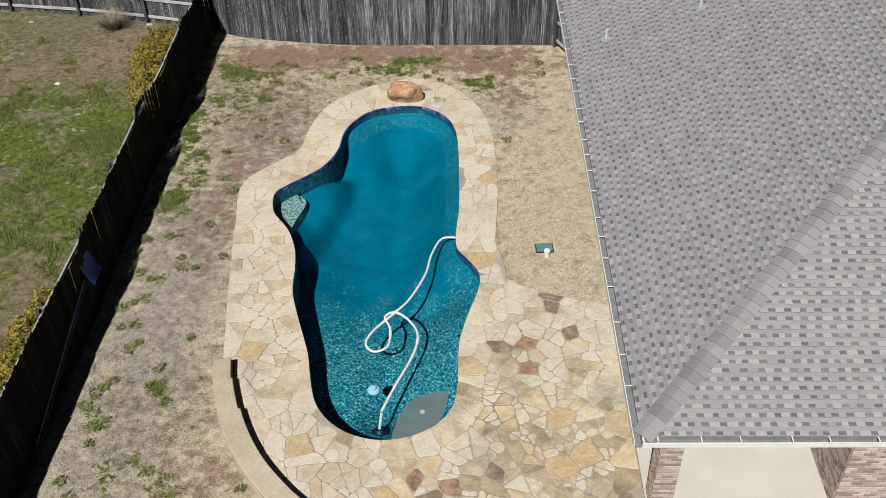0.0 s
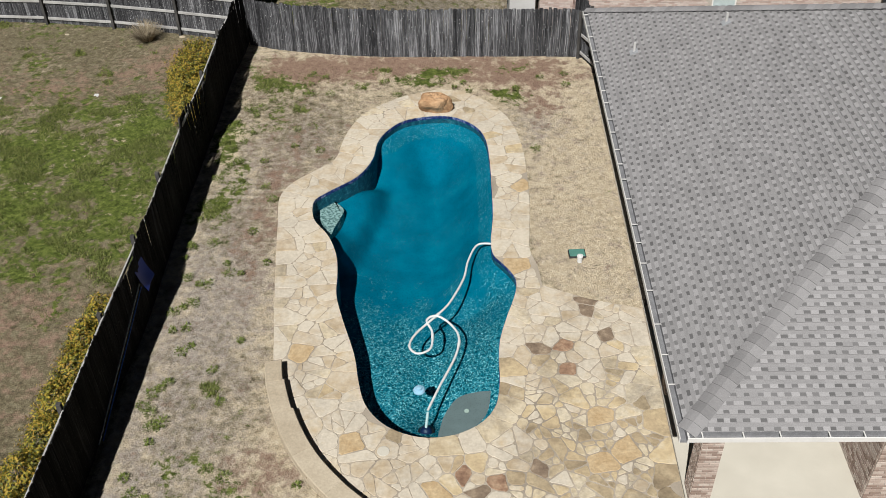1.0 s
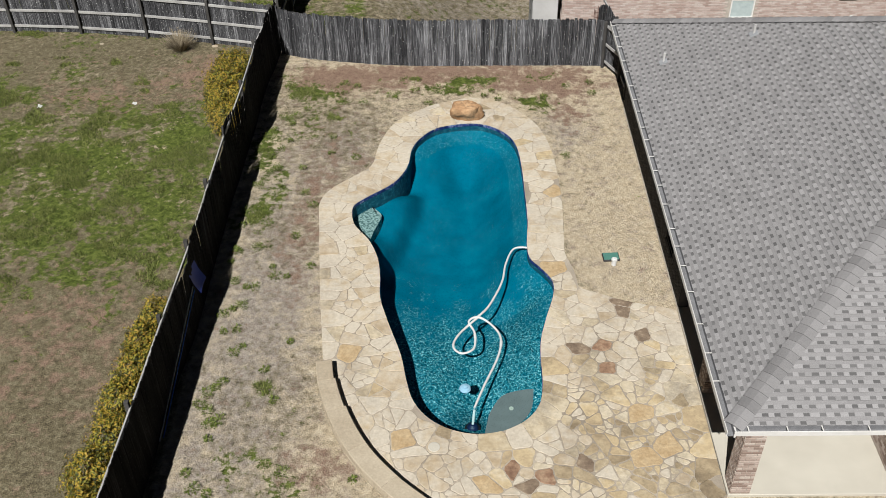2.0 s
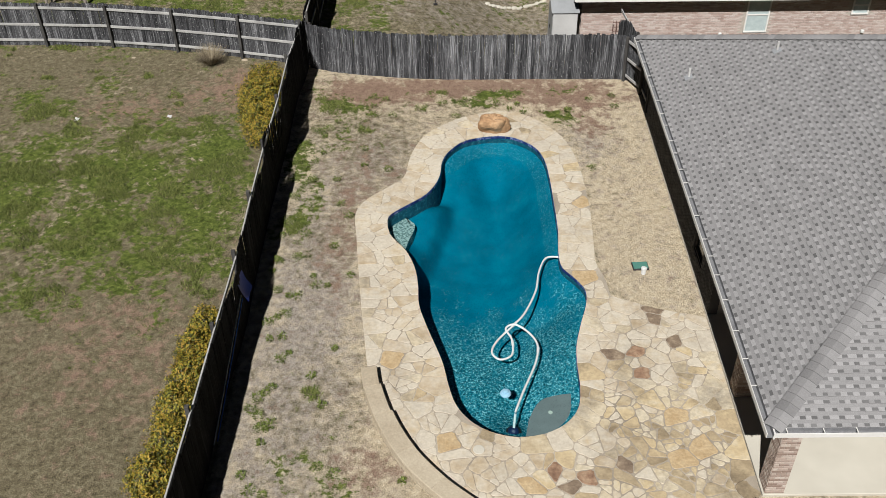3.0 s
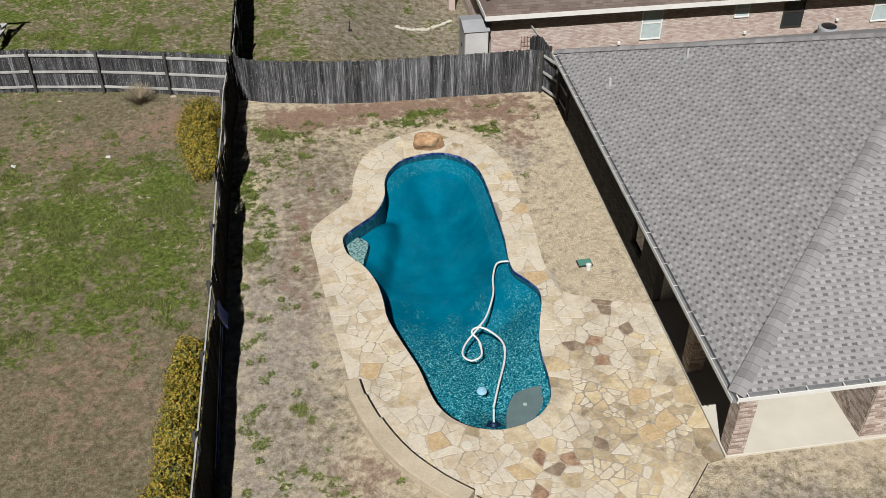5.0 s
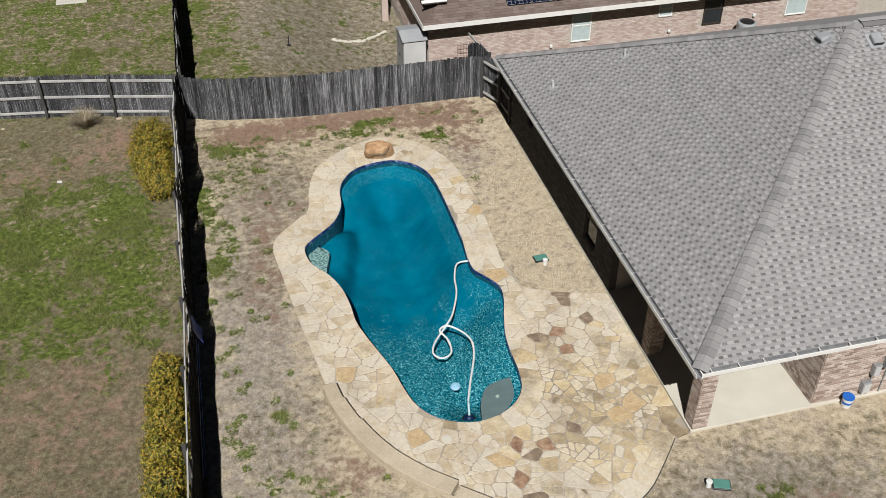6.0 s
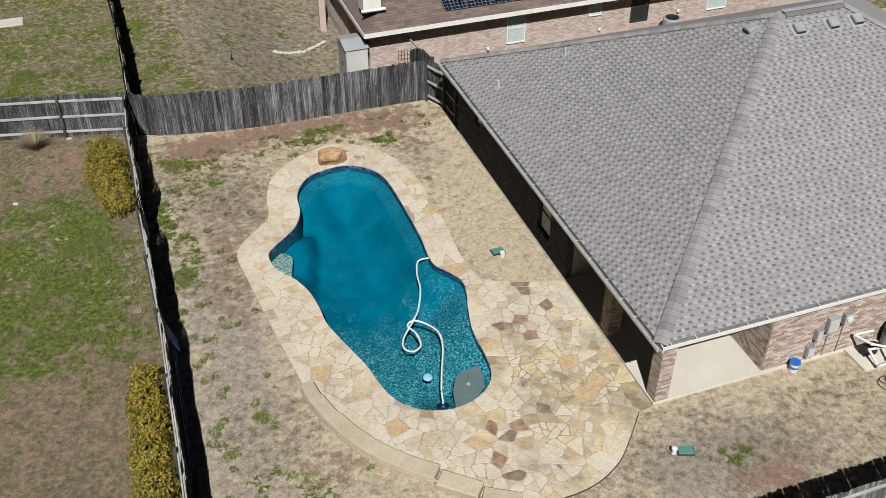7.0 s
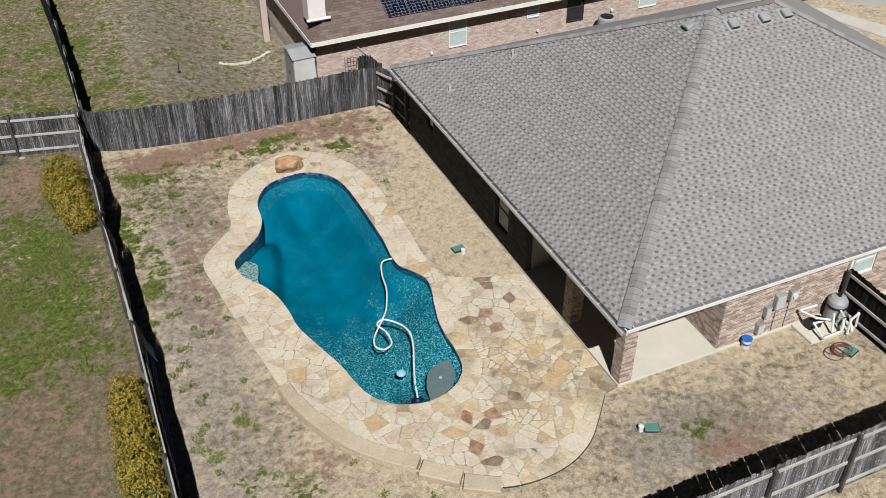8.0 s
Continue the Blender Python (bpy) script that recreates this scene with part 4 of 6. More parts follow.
# ---- house behind ----
NB_Z, NB_Y = -1.64, 14.86
nb = thing("neighbour_house", (8.0, 18.0, NB_Z), "pink-brown brick house with brown shingles and solar panels behind the fence", "house")
N_INV = Matrix.Translation((-8.0, -18.0, -NB_Z))


def npart(name, bm, material, label="", parent=None):
    bm.transform(N_INV)
    return part(name, bm, material, parent or nb, label)


npart("wall", boxed((0.08, NB_Y, NB_Z - 0.1), (23.9, NB_Y + 0.25, NB_Z + 2.68)), M_BRICK_JOINT)
npart("wall", boxed((0.08, NB_Y + 0.26, NB_Z - 0.1), (0.33, 28.5, NB_Z + 2.68)), M_BRICK_JOINT)
npart("wall", boxed((23.65, NB_Y + 0.26, NB_Z - 0.1), (23.9, 28.5, NB_Z + 2.68)), M_BRICK_JOINT)
npart("wall", boxed((0.34, 28.25, NB_Z - 0.1), (23.64, 28.5, NB_Z + 2.68)), M_BRICK_JOINT)
bm = bmesh.new()
nx0, nx1, ny0, ny1, nz, npitch = -0.27, 24.3, NB_Y - 0.62, 28.9, NB_Z + 2.66, 0.5
nh = (ny1 - ny0) / 2
c = [bm.verts.new(v) for v in ((nx0, ny0, nz), (nx1, ny0, nz), (nx1, ny1, nz), (nx0, ny1, nz), (nx0 + nh, ny0 + nh, nz + nh * npitch), (nx1 - nh, ny0 + nh, nz + nh * npitch))]
for f in ((c[0], c[1], c[5], c[4]), (c[1], c[2], c[5]), (c[2], c[3], c[4], c[5]), (c[3], c[0], c[4]), (c[3], c[2], c[1], c[0])):
    bm.faces.new(f)
nb_roof = npart("roof", bm, M_NB_SHINGLE, "brown asphalt shingle hip roof")
npart("fascia", boxed((nx0, ny0 - 0.03, nz - 0.17), (nx1, ny0, nz + 0.02)), M_WHITE, "white fascia board")
npart("fascia", boxed((nx0 - 0.03, ny0 + 0.002, nz - 0.17), (nx0, ny1, nz + 0.02)), M_WHITE, "white fascia board")
nm = roof_frame((nx0, ny0, nz), (1, 0, 0), (0, 1, npitch))
verts, faces = [], []
y, slope = 0.0, math.hypot(nh, nh * npitch)
while y < slope * 0.6:
    cut = y / slope * nh
    x = cut
    while x < 20:
        w = rnd.uniform(0.2, 0.5)
        k = len(verts)
        verts += [tuple(N_INV @ Vector(v)) for v in slab_verts(nm, x, x + w, y, y + 0.16, 0.014, 0.002, 0.004)]
        faces += [tuple(k + i for i in f) for f in SLAB_FACES]
        x += w
    y += 0.146
tagged(lot(verts, faces, "shingles", M_NB_SHINGLE, nb_roof, "brown shingle courses"), kind="stuff")


def nb_bricks(m, length, z0, z1, holes):
    verts, faces, z, row = [], [], z0, 0
    while z < z1:
        x = -(row % 2) * 0.1
        while x < length:
            a, b = max(x, 0), min(x + 0.193, length)
            if b - a > 0.03 and not any(h[0] < b and a < h[1] and h[2] < z + 0.057 and z < h[3] for h in holes):
                k = len(verts)
                verts += [tuple(N_INV @ m @ Vector(v)) for v in slab_brick(a, b, z, z + 0.057)]
                faces += [tuple(k + i for i in f) for f in BRICK_FACES]
            x += 0.2035
        z += 0.0675
        row += 1
    tagged(lot(verts, faces, "bricks", M_NB_BRICKS, nb, "pink-brown bricks"), kind="stuff")


# windows of the rear house: centre x, width, sill, head, blinds
NB_WINDOWS = [(6.73, 0.88, 0.91, 2.34, True), (10.55, 0.64, 1.61, 2.34, True), (12.83, 0.90, 1.01, 2.37, False), (16.9, 1.03, 1.0, 2.45, True)]
nb_bricks(Matrix.Translation((0.08, NB_Y, NB_Z)), 20.0, 0.4, 2.60, [(x - 0.08 - w / 2 - 0.02, x - 0.08 + w / 2 + 0.02, a - 0.02, b + 0.02) for x, w, a, b, _ in NB_WINDOWS])
nb_bricks(Matrix.Translation((0.08, 22.0, NB_Z)) @ face_left, 7.0, 0.4, 2.60, [])
for x, w, a, b, blind in NB_WINDOWS:
    win = window("window", a, b, w, Matrix(), blind)
    win.parent, win.matrix_basis = nb, N_INV @ Matrix.Translation((x, NB_Y - 0.02, NB_Z))

# ---- rear lot: things behind the fence ----
nm_inv = N_INV @ nm
panels = thing("solar_array", tuple(nm @ Vector((3.62, 1.0, 0.06))), "black gridded solar panels on the brown roof", "solar panel")
s_inv = Matrix.Translation(panels.location).inverted()
for i in range(6):
    x0 = 3.64 + i * 1.04
    bm = boxed((x0, 0.52, 0.06), (x0 + 1.0, 2.17, 0.10), 0.004)
    bm.transform(s_inv @ nm)
    p = part("panel", bm, M_SOLAR, panels)
    bm = bmesh.new()
    for k in range(7):
        box(bm, (x0 + 0.01 + k * 0.163, 0.52, 0.101), (x0 + 0.018 + k * 0.163, 2.17, 0.103))
    for k in range(11):
        box(bm, (x0, 0.522 + k * 0.164, 0.1035), (x0 + 1.0, 0.530 + k * 0.164, 0.1055))
    bm.transform(s_inv @ nm)
    part("cell_grid", bm, M_GREY_PLASTIC, p, "thin pale grid lines")

flue = thing("roof_flue", (0.36, 15.40, 1.50), "white boxed chimney flue with bright flashing", "chimney")
part("flue_box", boxed((-0.38, -0.25, 0.0), (0.38, 0.5, 2.0), 0.01), M_WHITE, flue)
bm = boxed((-0.52, -0.36, -0.02), (0.52, -0.24, 0.03), 0.005, Matrix.Rotation(0.46, 4, "X") @ Matrix.Translation((0, 0, 0.36)))
part("flashing", bm, M_WHITE, flue, "bright metal flashing")

shed = thing("storage_shed", (-0.57, 15.16, NB_Z + 0.02), "pale grey plastic storage shed with a pitched roof", "shed")
part("body", boxed((-0.46, -0.72, 0), (0.46, 0.72, 1.95), 0.012), M_SHED, shed)
part("door", boxed((-0.475, -0.62, 0.06), (-0.462, 0.62, 1.88), 0.003), M_SHED_ROOF, shed, "darker grey double door")
bm = bmesh.new()
vs = [bm.verts.new(v) for v in ((-0.52, -0.78, 1.96), (0.52, -0.78, 1.96), (0.52, 0.0, 2.14), (-0.52, 0.0, 2.14), (-0.52, 0.78, 1.96), (0.52, 0.78, 1.96))]
for f in ((0, 1, 2, 3), (3, 2, 5, 4), (0, 3, 4), (1, 5, 2), (0, 4, 5, 1)):
    bm.faces.new([vs[k] for k in f])
part("roof", bm, M_SHED_ROOF, shed, "grey pitched roof panels")
part("latch", boxed((-0.50, -0.02, 1.0), (-0.475, 0.02, 1.15), 0.004), M_BLACK, shed)

ac = thing("air_conditioner", (14.1, 14.05, -1.20), "round grey outdoor air conditioner with a dark fan grille", "air conditioner")
part("casing", lathe([(0.42, 0.0), (0.42, 0.82), (0.40, 0.86), (0.33, 0.88)], 24), M_GREY_PLASTIC, ac)
part("grille", lathe([(0.31, 0.885), (0.31, 0.90), (0.12, 0.93)], 24), M_BLACK, ac)
for x, z in ((10.83, 0.91), (5.42, 0.84), (14.85, 1.2)):
    v = thing("wall_vent", (x, NB_Y - 0.02, NB_Z + z), "small white dryer vent hood on brick wall", "vent", "rear wall vents")
    part("hood", boxed((-0.06, -0.10, -0.06), (0.06, 0.0, 0.07), 0.02), M_PVC, v)
lattice = thing("wire_rack", (1.52, 14.55, ground_z(1.52, 14.55)), "rusty wire rack leaning by the brick wall", "rack")
for k in range(5):
    part("wire", rod(bmesh.new(), (-0.26 + k * 0.13, 0, 0.0), (-0.26 + k * 0.13, 0.05, 1.55), 0.010, 6), M_HOSE, lattice)
for k in range(8):
    part("wire", rod(bmesh.new(), (-0.27, 0.02, 0.15 + k * 0.19), (0.27, 0.02, 0.15 + k * 0.19), 0.010, 6), M_HOSE, lattice)
column = thing("patio_column", (-0.55, 20.8, ground_z(-0.55, 20.8)), "beige patio column at the rear house corner", "column")
part("shaft", boxed((-0.15, -0.15, 0), (0.15, 0.15, 2.4), 0.01), M_NB_BRICKS, column)
rnd = random.Random(5)
for k in range(26):
    t = k / 25
    x, y = -3.29 + 2.46 * t + rnd.uniform(-0.05, 0.05), 18.51 + 1.08 * t * t + rnd.uniform(-0.06, 0.06)
    bm = bmesh.new()
    bmesh.ops.create_icosphere(bm, subdivisions=1, radius=rnd.uniform(0.07, 0.13))
    for v in bm.verts:
        v.co = Vector((v.co.x * rnd.uniform(0.9, 1.3), v.co.y, v.co.z * 0.55)) + Vector((0, 0, 0.03))
    r = part("edging_rock", bm, M_SLAB)
    r.location = (x, y, ground_z(x, y))
    tagged(r, "pale limestone edging rock on the lawn", "rock", "lawn edging rocks")
stake = thing("lawn_stake", (-5.44, 16.63, ground_z(-5.44, 16.63)), "thin dark metal stake standing in the lawn", "stake")
part("stem", rod(bmesh.new(), (0, 0, 0), (0.03, 0, 0.45), 0.02, 8), M_BLACK, stake)
part("foot", boxed((-0.07, -0.05, 0.0), (0.09, 0.05, 0.06), 0.01), M_BLACK, stake)

paver = part("paver", boxed((-0.65, -0.42, -0.04), (0.65, 0.42, 0.03), 0.012), M_WALK)
paver.location = (-14.21, 22.80, ground_z(-14.21, 22.80))
tagged(paver, "flat pale concrete slab set in the rear lawn", "paving slab")

swing = thing("play_table", (-19.72, 17.09, ground_z(-19.72, 17.09)), "weathered wooden picnic table with bench under a timber frame", "picnic table")
for k in range(6):
    part("board", boxed((-0.42 + k * 0.14, -0.75, 0.66), (-0.29 + k * 0.14, 0.75, 0.70), 0.004), M_RAIL, swing)
for x in (-0.75, 0.72):
    part("bench", boxed((x - 0.13, -0.75, 0.40), (x + 0.13, 0.75, 0.44), 0.004), M_RAIL, swing)
for y in (-0.55, 0.55):
    part("leg", rod(bmesh.new(), (-0.7, y, 0), (0.2, y, 0.66), 0.05, 6), M_BLOCK, swing)
    part("leg", rod(bmesh.new(), (0.7, y, 0), (-0.2, y, 0.66), 0.05, 6), M_BLOCK, swing)
frame_ = thing("timber_frame", (-19.73, 16.50, ground_z(-19.73, 16.50)), "slender wooden swing frame on the rear lawn", "swing set")
for x, dx in ((-0.75, 0.0), (0.75, 0.0)):
    part("post", rod(bmesh.new(), (x, -0.3, 0), (x * 0.9, 0.2, 2.4), 0.06, 8), M_BLOCK, frame_)
    part("post", rod(bmesh.new(), (x, 0.9, 0), (x * 0.9, 0.2, 2.4), 0.06, 8), M_BLOCK, frame_)
part("beam", rod(bmesh.new(), (-0.9, 0.2, 2.4), (0.9, 0.2, 2.4), 0.06, 8), M_BLOCK, frame_)

# ---- street beyond the house ----
for name, pts, material, label, z in (("pavement", [(22.4, 10.6), (23.5, 10.0), (26.0, 4.6), (40.0, -26.0), (38.6, -26.6), (24.6, 4.0)], M_WALK, "pale concrete pavement along the front lawn", 0.02),
                                      ("road", [(24.7, 10.4), (44.0, 20.0), (60.0, -20.0), (44.0, -26.0), (27.2, 8.4)], M_ROAD, "light grey concrete street", 0.01)):
    tagged(part(name, sheet([(*p, 0) for p in pts], -0.2, z), material), label, name, kind="structure")

# ---- seat wall ----
seat = thing("seat_wall", (-6.0, -6.0, 0), "low curved sandstone retaining wall with smooth cap slabs", "garden wall")
w_inv = Matrix.Translation((6.0, 6.0, 0))
WALL_LINE = curve([(-6.94, -3.43, 0), (-6.82, -4.09, 0), (-6.49, -5.05, 0), (-6.01, -5.94, 0), (-5.38, -6.70, 0), (-4.73, -7.28, 0)], False, 8)
STEPS = [((-4.70, -7.40, 0), (-3.92, -8.06, 0), 0.22), ((-3.90, -8.16, 0), (-3.13, -8.62, 0), 0.14)]


def wall_run(line, half, z0, z1, name, material, label="", parent=None, ends=0.0):
    bm = bmesh.new()
    rows = []
    for i, p in enumerate(line):
        d = (line[min(i + 1, len(line) - 1)] - line[max(i - 1, 0)]).normalized()
        n = Vector((-d.y, d.x, 0)) * half
        rows.append([bm.verts.new((q.x, q.y, z)) for q, z in ((p - n, z0), (p - n, z1 - 0.012), (p - n * 0.93, z1), (p + n * 0.93, z1), (p + n, z1 - 0.012), (p + n, z0))])
    for a, b in zip(rows, rows[1:]):
        for k in range(6):
            bm.faces.new((a[k], a[(k + 1) % 6], b[(k + 1) % 6], b[k]))
    bm.faces.new(rows[0][::-1])
    bm.faces.new(rows[-1])
    bmesh.ops.recalc_face_normals(bm, faces=bm.faces)
    bm.transform(w_inv)
    return part(name, bm, material, parent or seat, label)


cuts = [0, 7, 14, 23, 32, len(WALL_LINE) - 1]
INNER = (0.0, 0.035, 0.075, 0.075, 0.075)  # each length steps a little towards the pool
for k, (a, b) in enumerate(zip(cuts, cuts[1:])):
    z = 0.27 - 0.006 * k
    shift = [p + Vector((-d.y, d.x, 0)) * (INNER[k] / 2) for p, d in zip(WALL_LINE[a:b + 1], [(WALL_LINE[min(i + 1, len(WALL_LINE) - 1)] - WALL_LINE[i - 1 if i else 0]).normalized() for i in range(a, b + 1)])]
    wall_run(shift, 0.165 + INNER[k] / 2, -0.06, z - 0.062, "course", M_CAP)
    wall_run([p.copy() for p in shift], 0.18 + INNER[k] / 2, z - 0.06, z, "cap", M_CAP)
for a, b, z in STEPS:
    run = [Vector(a).lerp(Vector(b), t / 4) for t in range(5)]
    wall_run(run, 0.20, -0.06, z - 0.062, "course", M_CAP)
    wall_run(run, 0.23, z - 0.06, z, "cap", M_CAP)
# weathered blocks on the outer face
rnd = random.Random(3)
for p, d in evenly(WALL_LINE, 0.26):
    n = Vector((d.y, -d.x, 0))
    for row in range(2):
        bm = boxed((-0.125, -0.012, 0.0), (0.118 - rnd.uniform(0, 0.02), 0.012, 0.088), 0.008)
        bm.transform(w_inv @ Matrix.Translation(p + n * (0.160 + rnd.uniform(0.0, 0.012)) + d * (0.13 * row) + Vector((0, 0, 0.0 + 0.095 * row))) @ Matrix.Rotation(math.atan2(d.y, d.x), 4, "Z"))
        part("block", bm, M_CAP, seat)

# ---- boulder ----
bm = bmesh.new()
bmesh.ops.create_icosphere(bm, subdivisions=4, radius=0.5)
for v in bm.verts:
    n = v.co.normalized()
    f = 1.06 + 0.30 * noise.noise(n * 1.5 + Vector((3, 1, 2))) + 0.07 * noise.noise(n * 4.0) + 0.03 * noise.noise(n * 11)
    square = 1 / max(abs(n.x), abs(n.y), abs(n.z)) ** 0.32
    f *= square
    v.co = Vector((n.x * 0.42 * f, n.y * 0.30 * f - 0.10 * max(n.z, 0), max(min(n.z * 0.40 * f, 0.36 + 0.10 * noise.noise(n * 3)), -0.16)))
    v.co.y *= 1 - 0.35 * smooth01(-n.z, -0.3, 0.4) * smooth01(-n.y, -0.2, 0.3)
    v.co.z += 0.17
boulder = part("boulder", bm, M_BOULDER)
boulder.location = (-3.59, 6.97, 0.0)
tagged(boulder, "large orange-tan sandstone boulder on the pool edge", "boulder")

# ---- pool gear ----
line = curve([(-2.06, 0.86, -0.10), (-2.47, 0.83, -0.10), (-2.71, 0.24, -0.10), (-2.84, -0.45, -0.10), (-3.17, -1.26, -0.10), (-3.47, -1.70, -0.09), (-3.93, -2.27, -0.10), (-4.06, -2.66, -0.10), (-3.87, -2.88, -0.10), (-3.59, -2.72, -0.10),
              (-3.56, -2.22, -0.10), (-3.69, -1.86, -0.085), (-3.47, -1.74, -0.055), (-3.16, -1.95, -0.10), (-2.96, -2.38, -0.10), (-3.04, -2.97, -0.10), (-3.39, -3.87, -0.10), (-3.62, -4.49, -0.12)], False, 8)
hose = thing("suction_hose", line[0], "white floating pool cleaner hose looped on the water", "hose")
bm = tube([p - line[0] for p in line], 0.026, 10)
part("hose_tube", bm, M_PVC, hose)
for k in (0, 40, 78, 115):
    p = line[k] - line[0]
    part("cuff", rod(bmesh.new(), p - (line[k + 1] - line[k]).normalized() * 0.08, p + (line[k + 1] - line[k]).normalized() * 0.08, 0.034, 12), M_PVC, hose, "white hose cuff")
cleaner = thing("pool_cleaner", (-3.66, -4.75, -0.50), "dark blue suction pool cleaner under the hose end", "pool cleaner")
part("body", lathe([(0.11, 0.0), (0.13, 0.04), (0.10, 0.10), (0.05, 0.14)], 18), M_NAVY, cleaner)
part("riser", rod(bmesh.new(), (0, 0, 0.14), (0.04, 0.24, 0.35), 0.028, 10), M_PVC, cleaner)
part("skirt", lathe([(0.18, 0.0), (0.17, 0.02), (0.12, 0.04)], 18), M_BLACK, cleaner)
float_ = thing("chlorine_float", (-3.81, -3.95, WATER_Z - 0.05), "pale blue floating chlorine dispenser", "pool float")
part("float_ring", lathe([(0.02, 0.0), (0.11, 0.01), (0.13, 0.05), (0.11, 0.09), (0.07, 0.10)], 20), M_PALE_BLUE, float_)
part("cap", lathe([(0.06, 0.10), (0.06, 0.14), (0.03, 0.15)], 16), M_PALE_BLUE, float_)
lid = part("skimmer_lid", lathe([(0.125, 0.0), (0.125, 0.012), (0.115, 0.016), (0.02, 0.018)], 24), M_SLAB)
lid.location = (-4.48, -5.64, 0.002)
tagged(lid, "round cream skimmer lid set in the flagstone", "skimmer lid")

net = thing("pool_net", (-10.03, -2.26, 0.0), "blue pool skimmer net on a long pole leaning on the fence", "pool net")
part("pole", rod(bmesh.new(), (0.03, 0.35, 1.15), (-0.16, -3.2, 0.02), 0.016, 8), M_METAL, net)
part("pole", rod(bmesh.new(), (0.07, 0.30, 1.10), (-0.10, -3.1, 0.02), 0.014, 8), M_BLUE, net, "blue pole")
bm = bmesh.new()
got = bmesh.ops.create_grid(bm, x_segments=8, y_segments=8, size=0.28)["verts"]
for v in got:
    v.co.z = -0.07 * math.cos(min(v.co.length / 0.36, 1.0) * 1.57)
bm.transform(Matrix.Translation((0.10, 0.62, 1.22)) @ Matrix.Rotation(radians(70), 4, "Y"))
bmesh.ops.solidify(bm, geom=bm.faces[:], thickness=0.012)
part("net_bag", bm, M_DEEP_BLUE, net, "deep blue net bag")


def irrigation_box(x, y, turn, label, cap):
    b = thing("valve_box", (x, y, ground_z(x, y)), label, "valve box", "irrigation boxes")
    m = Matrix.Rotation(turn, 4, "Z")
    part("rim", boxed((-0.21, -0.15, -0.02), (0.21, 0.15, 0.045), 0.012, m), M_BLACK, b)
    part("lid", boxed((-0.19, -0.13, 0.046), (0.19, 0.13, 0.062), 0.006, m), M_GREEN_LID, b, "green plastic lid")
    if cap:
        c = thing("cleanout_cap", (x + cap[0], y + cap[1], ground_z(x, y)), "white drain cleanout pipe in the grass", "drain pipe", "cleanout pipes")
        part("pipe", rod(bmesh.new(), (0, 0, -0.02), (0, 0, 0.15), 0.062, 16), M_PVC, c)
        part("cap", lathe([(0.075, 0.15), (0.075, 0.185), (0.03, 0.19), (0.03, 0.21)], 16), M_PVC, c)


irrigation_box(-0.05, 0.36, 0.05, "green irrigation valve box lid in dry grass", (0.04, -0.27))
irrigation_box(1.27, -8.50, -0.35, "green irrigation valve box in bare thatch", (-0.30, 0.05))
irrigation_box(7.97, -8.42, 0.3, "faded green valve box near the side fence", None)

# ---- side yard ----
bucket = thing("bucket", (5.42, -7.02, ground_z(5.4, -7.0)), "white plastic pail with a blue lid on dry grass", "bucket")
part("pail", lathe([(0.115, 0.0), (0.138, 0.29), (0.145, 0.30), (0.145, 0.31)], 24), M_PVC, bucket)
part("label_band", lathe([(0.1275, 0.12), (0.133, 0.19)], 24), M_BLUE, bucket, "blue printed band")
part("lid", lathe([(0.150, 0.300), (0.150, 0.325), (0.13, 0.33), (0.03, 0.325)], 24), M_BLUE, bucket, "blue lid")
for x, z, w, h, name, label in ((6.05, 0.78, 0.20, 0.36, "junction_box", "small grey utility box on brick wall"), (6.42, 0.95, 0.34, 0.50, "meter_box", "pale grey electric meter box on brick wall"), (6.86, 1.12, 0.26, 0.36, "meter_box", "pale grey meter box with a white dial"), (5.92, 0.22, 0.24, 0.34, "utility_box", "low grey utility box against the wall")):
    u = thing(name, (x, WALL_Y - 0.012, z), label, "utility box", "wall utility boxes")
    part("case", boxed((-w / 2, -0.14, 0), (w / 2, 0.0, h), 0.012), M_GREY_PLASTIC if w > 0.3 else M_METAL, u)
    part("cover", boxed((-w / 2 + 0.02, -0.152, 0.03), (w / 2 - 0.02, -0.141, h - 0.03), 0.006), M_SHED, u)
    part("conduit", rod(bmesh.new(), (0, -0.03, -z + 0.02), (0, -0.03, 0.01), 0.014, 10), M_GREY_PLASTIC, u)
    if "dial" in label:
        part("dial", rod(bmesh.new(), (0, -0.15, h * 0.55), (0, -0.19, h * 0.55), 0.08, 20), M_PVC, u)

pad = part("equipment_pad", boxed((7.15, -7.75, -0.05), (8.75, -6.86, 0.06), 0.012), M_SLAB)
tagged(pad, "pale concrete pad for the pool equipment", "concrete pad")
filt = thing("pool_filter", (8.45, -7.15, 0.06), "grey domed cartridge pool filter on the pad", "pool filter")
part("tank", lathe([(0.25, 0.0), (0.29, 0.06), (0.29, 0.50)], 28), M_GREY_PLASTIC, filt)
part("band", lathe([(0.315, 0.50), (0.315, 0.56)], 28), M_BLACK, filt, "black clamp band")
part("dome", lathe([(0.29, 0.56), (0.28, 0.68), (0.21, 0.78), (0.10, 0.82), (0.05, 0.825)], 28), M_GREY_PLASTIC, filt)
part("gauge", rod(bmesh.new(), (0, 0, 0.82), (0, 0, 0.93), 0.06, 14), M_BLACK, filt)
pump = thing("pool_pump", (7.75, -7.25, 0.06), "black pool pump among white pipes", "pool pump")
part("motor", rod(bmesh.new(), (-0.35, 0.05, 0.2), (0.05, 0.05, 0.2), 0.13, 18), M_BLACK, pump)
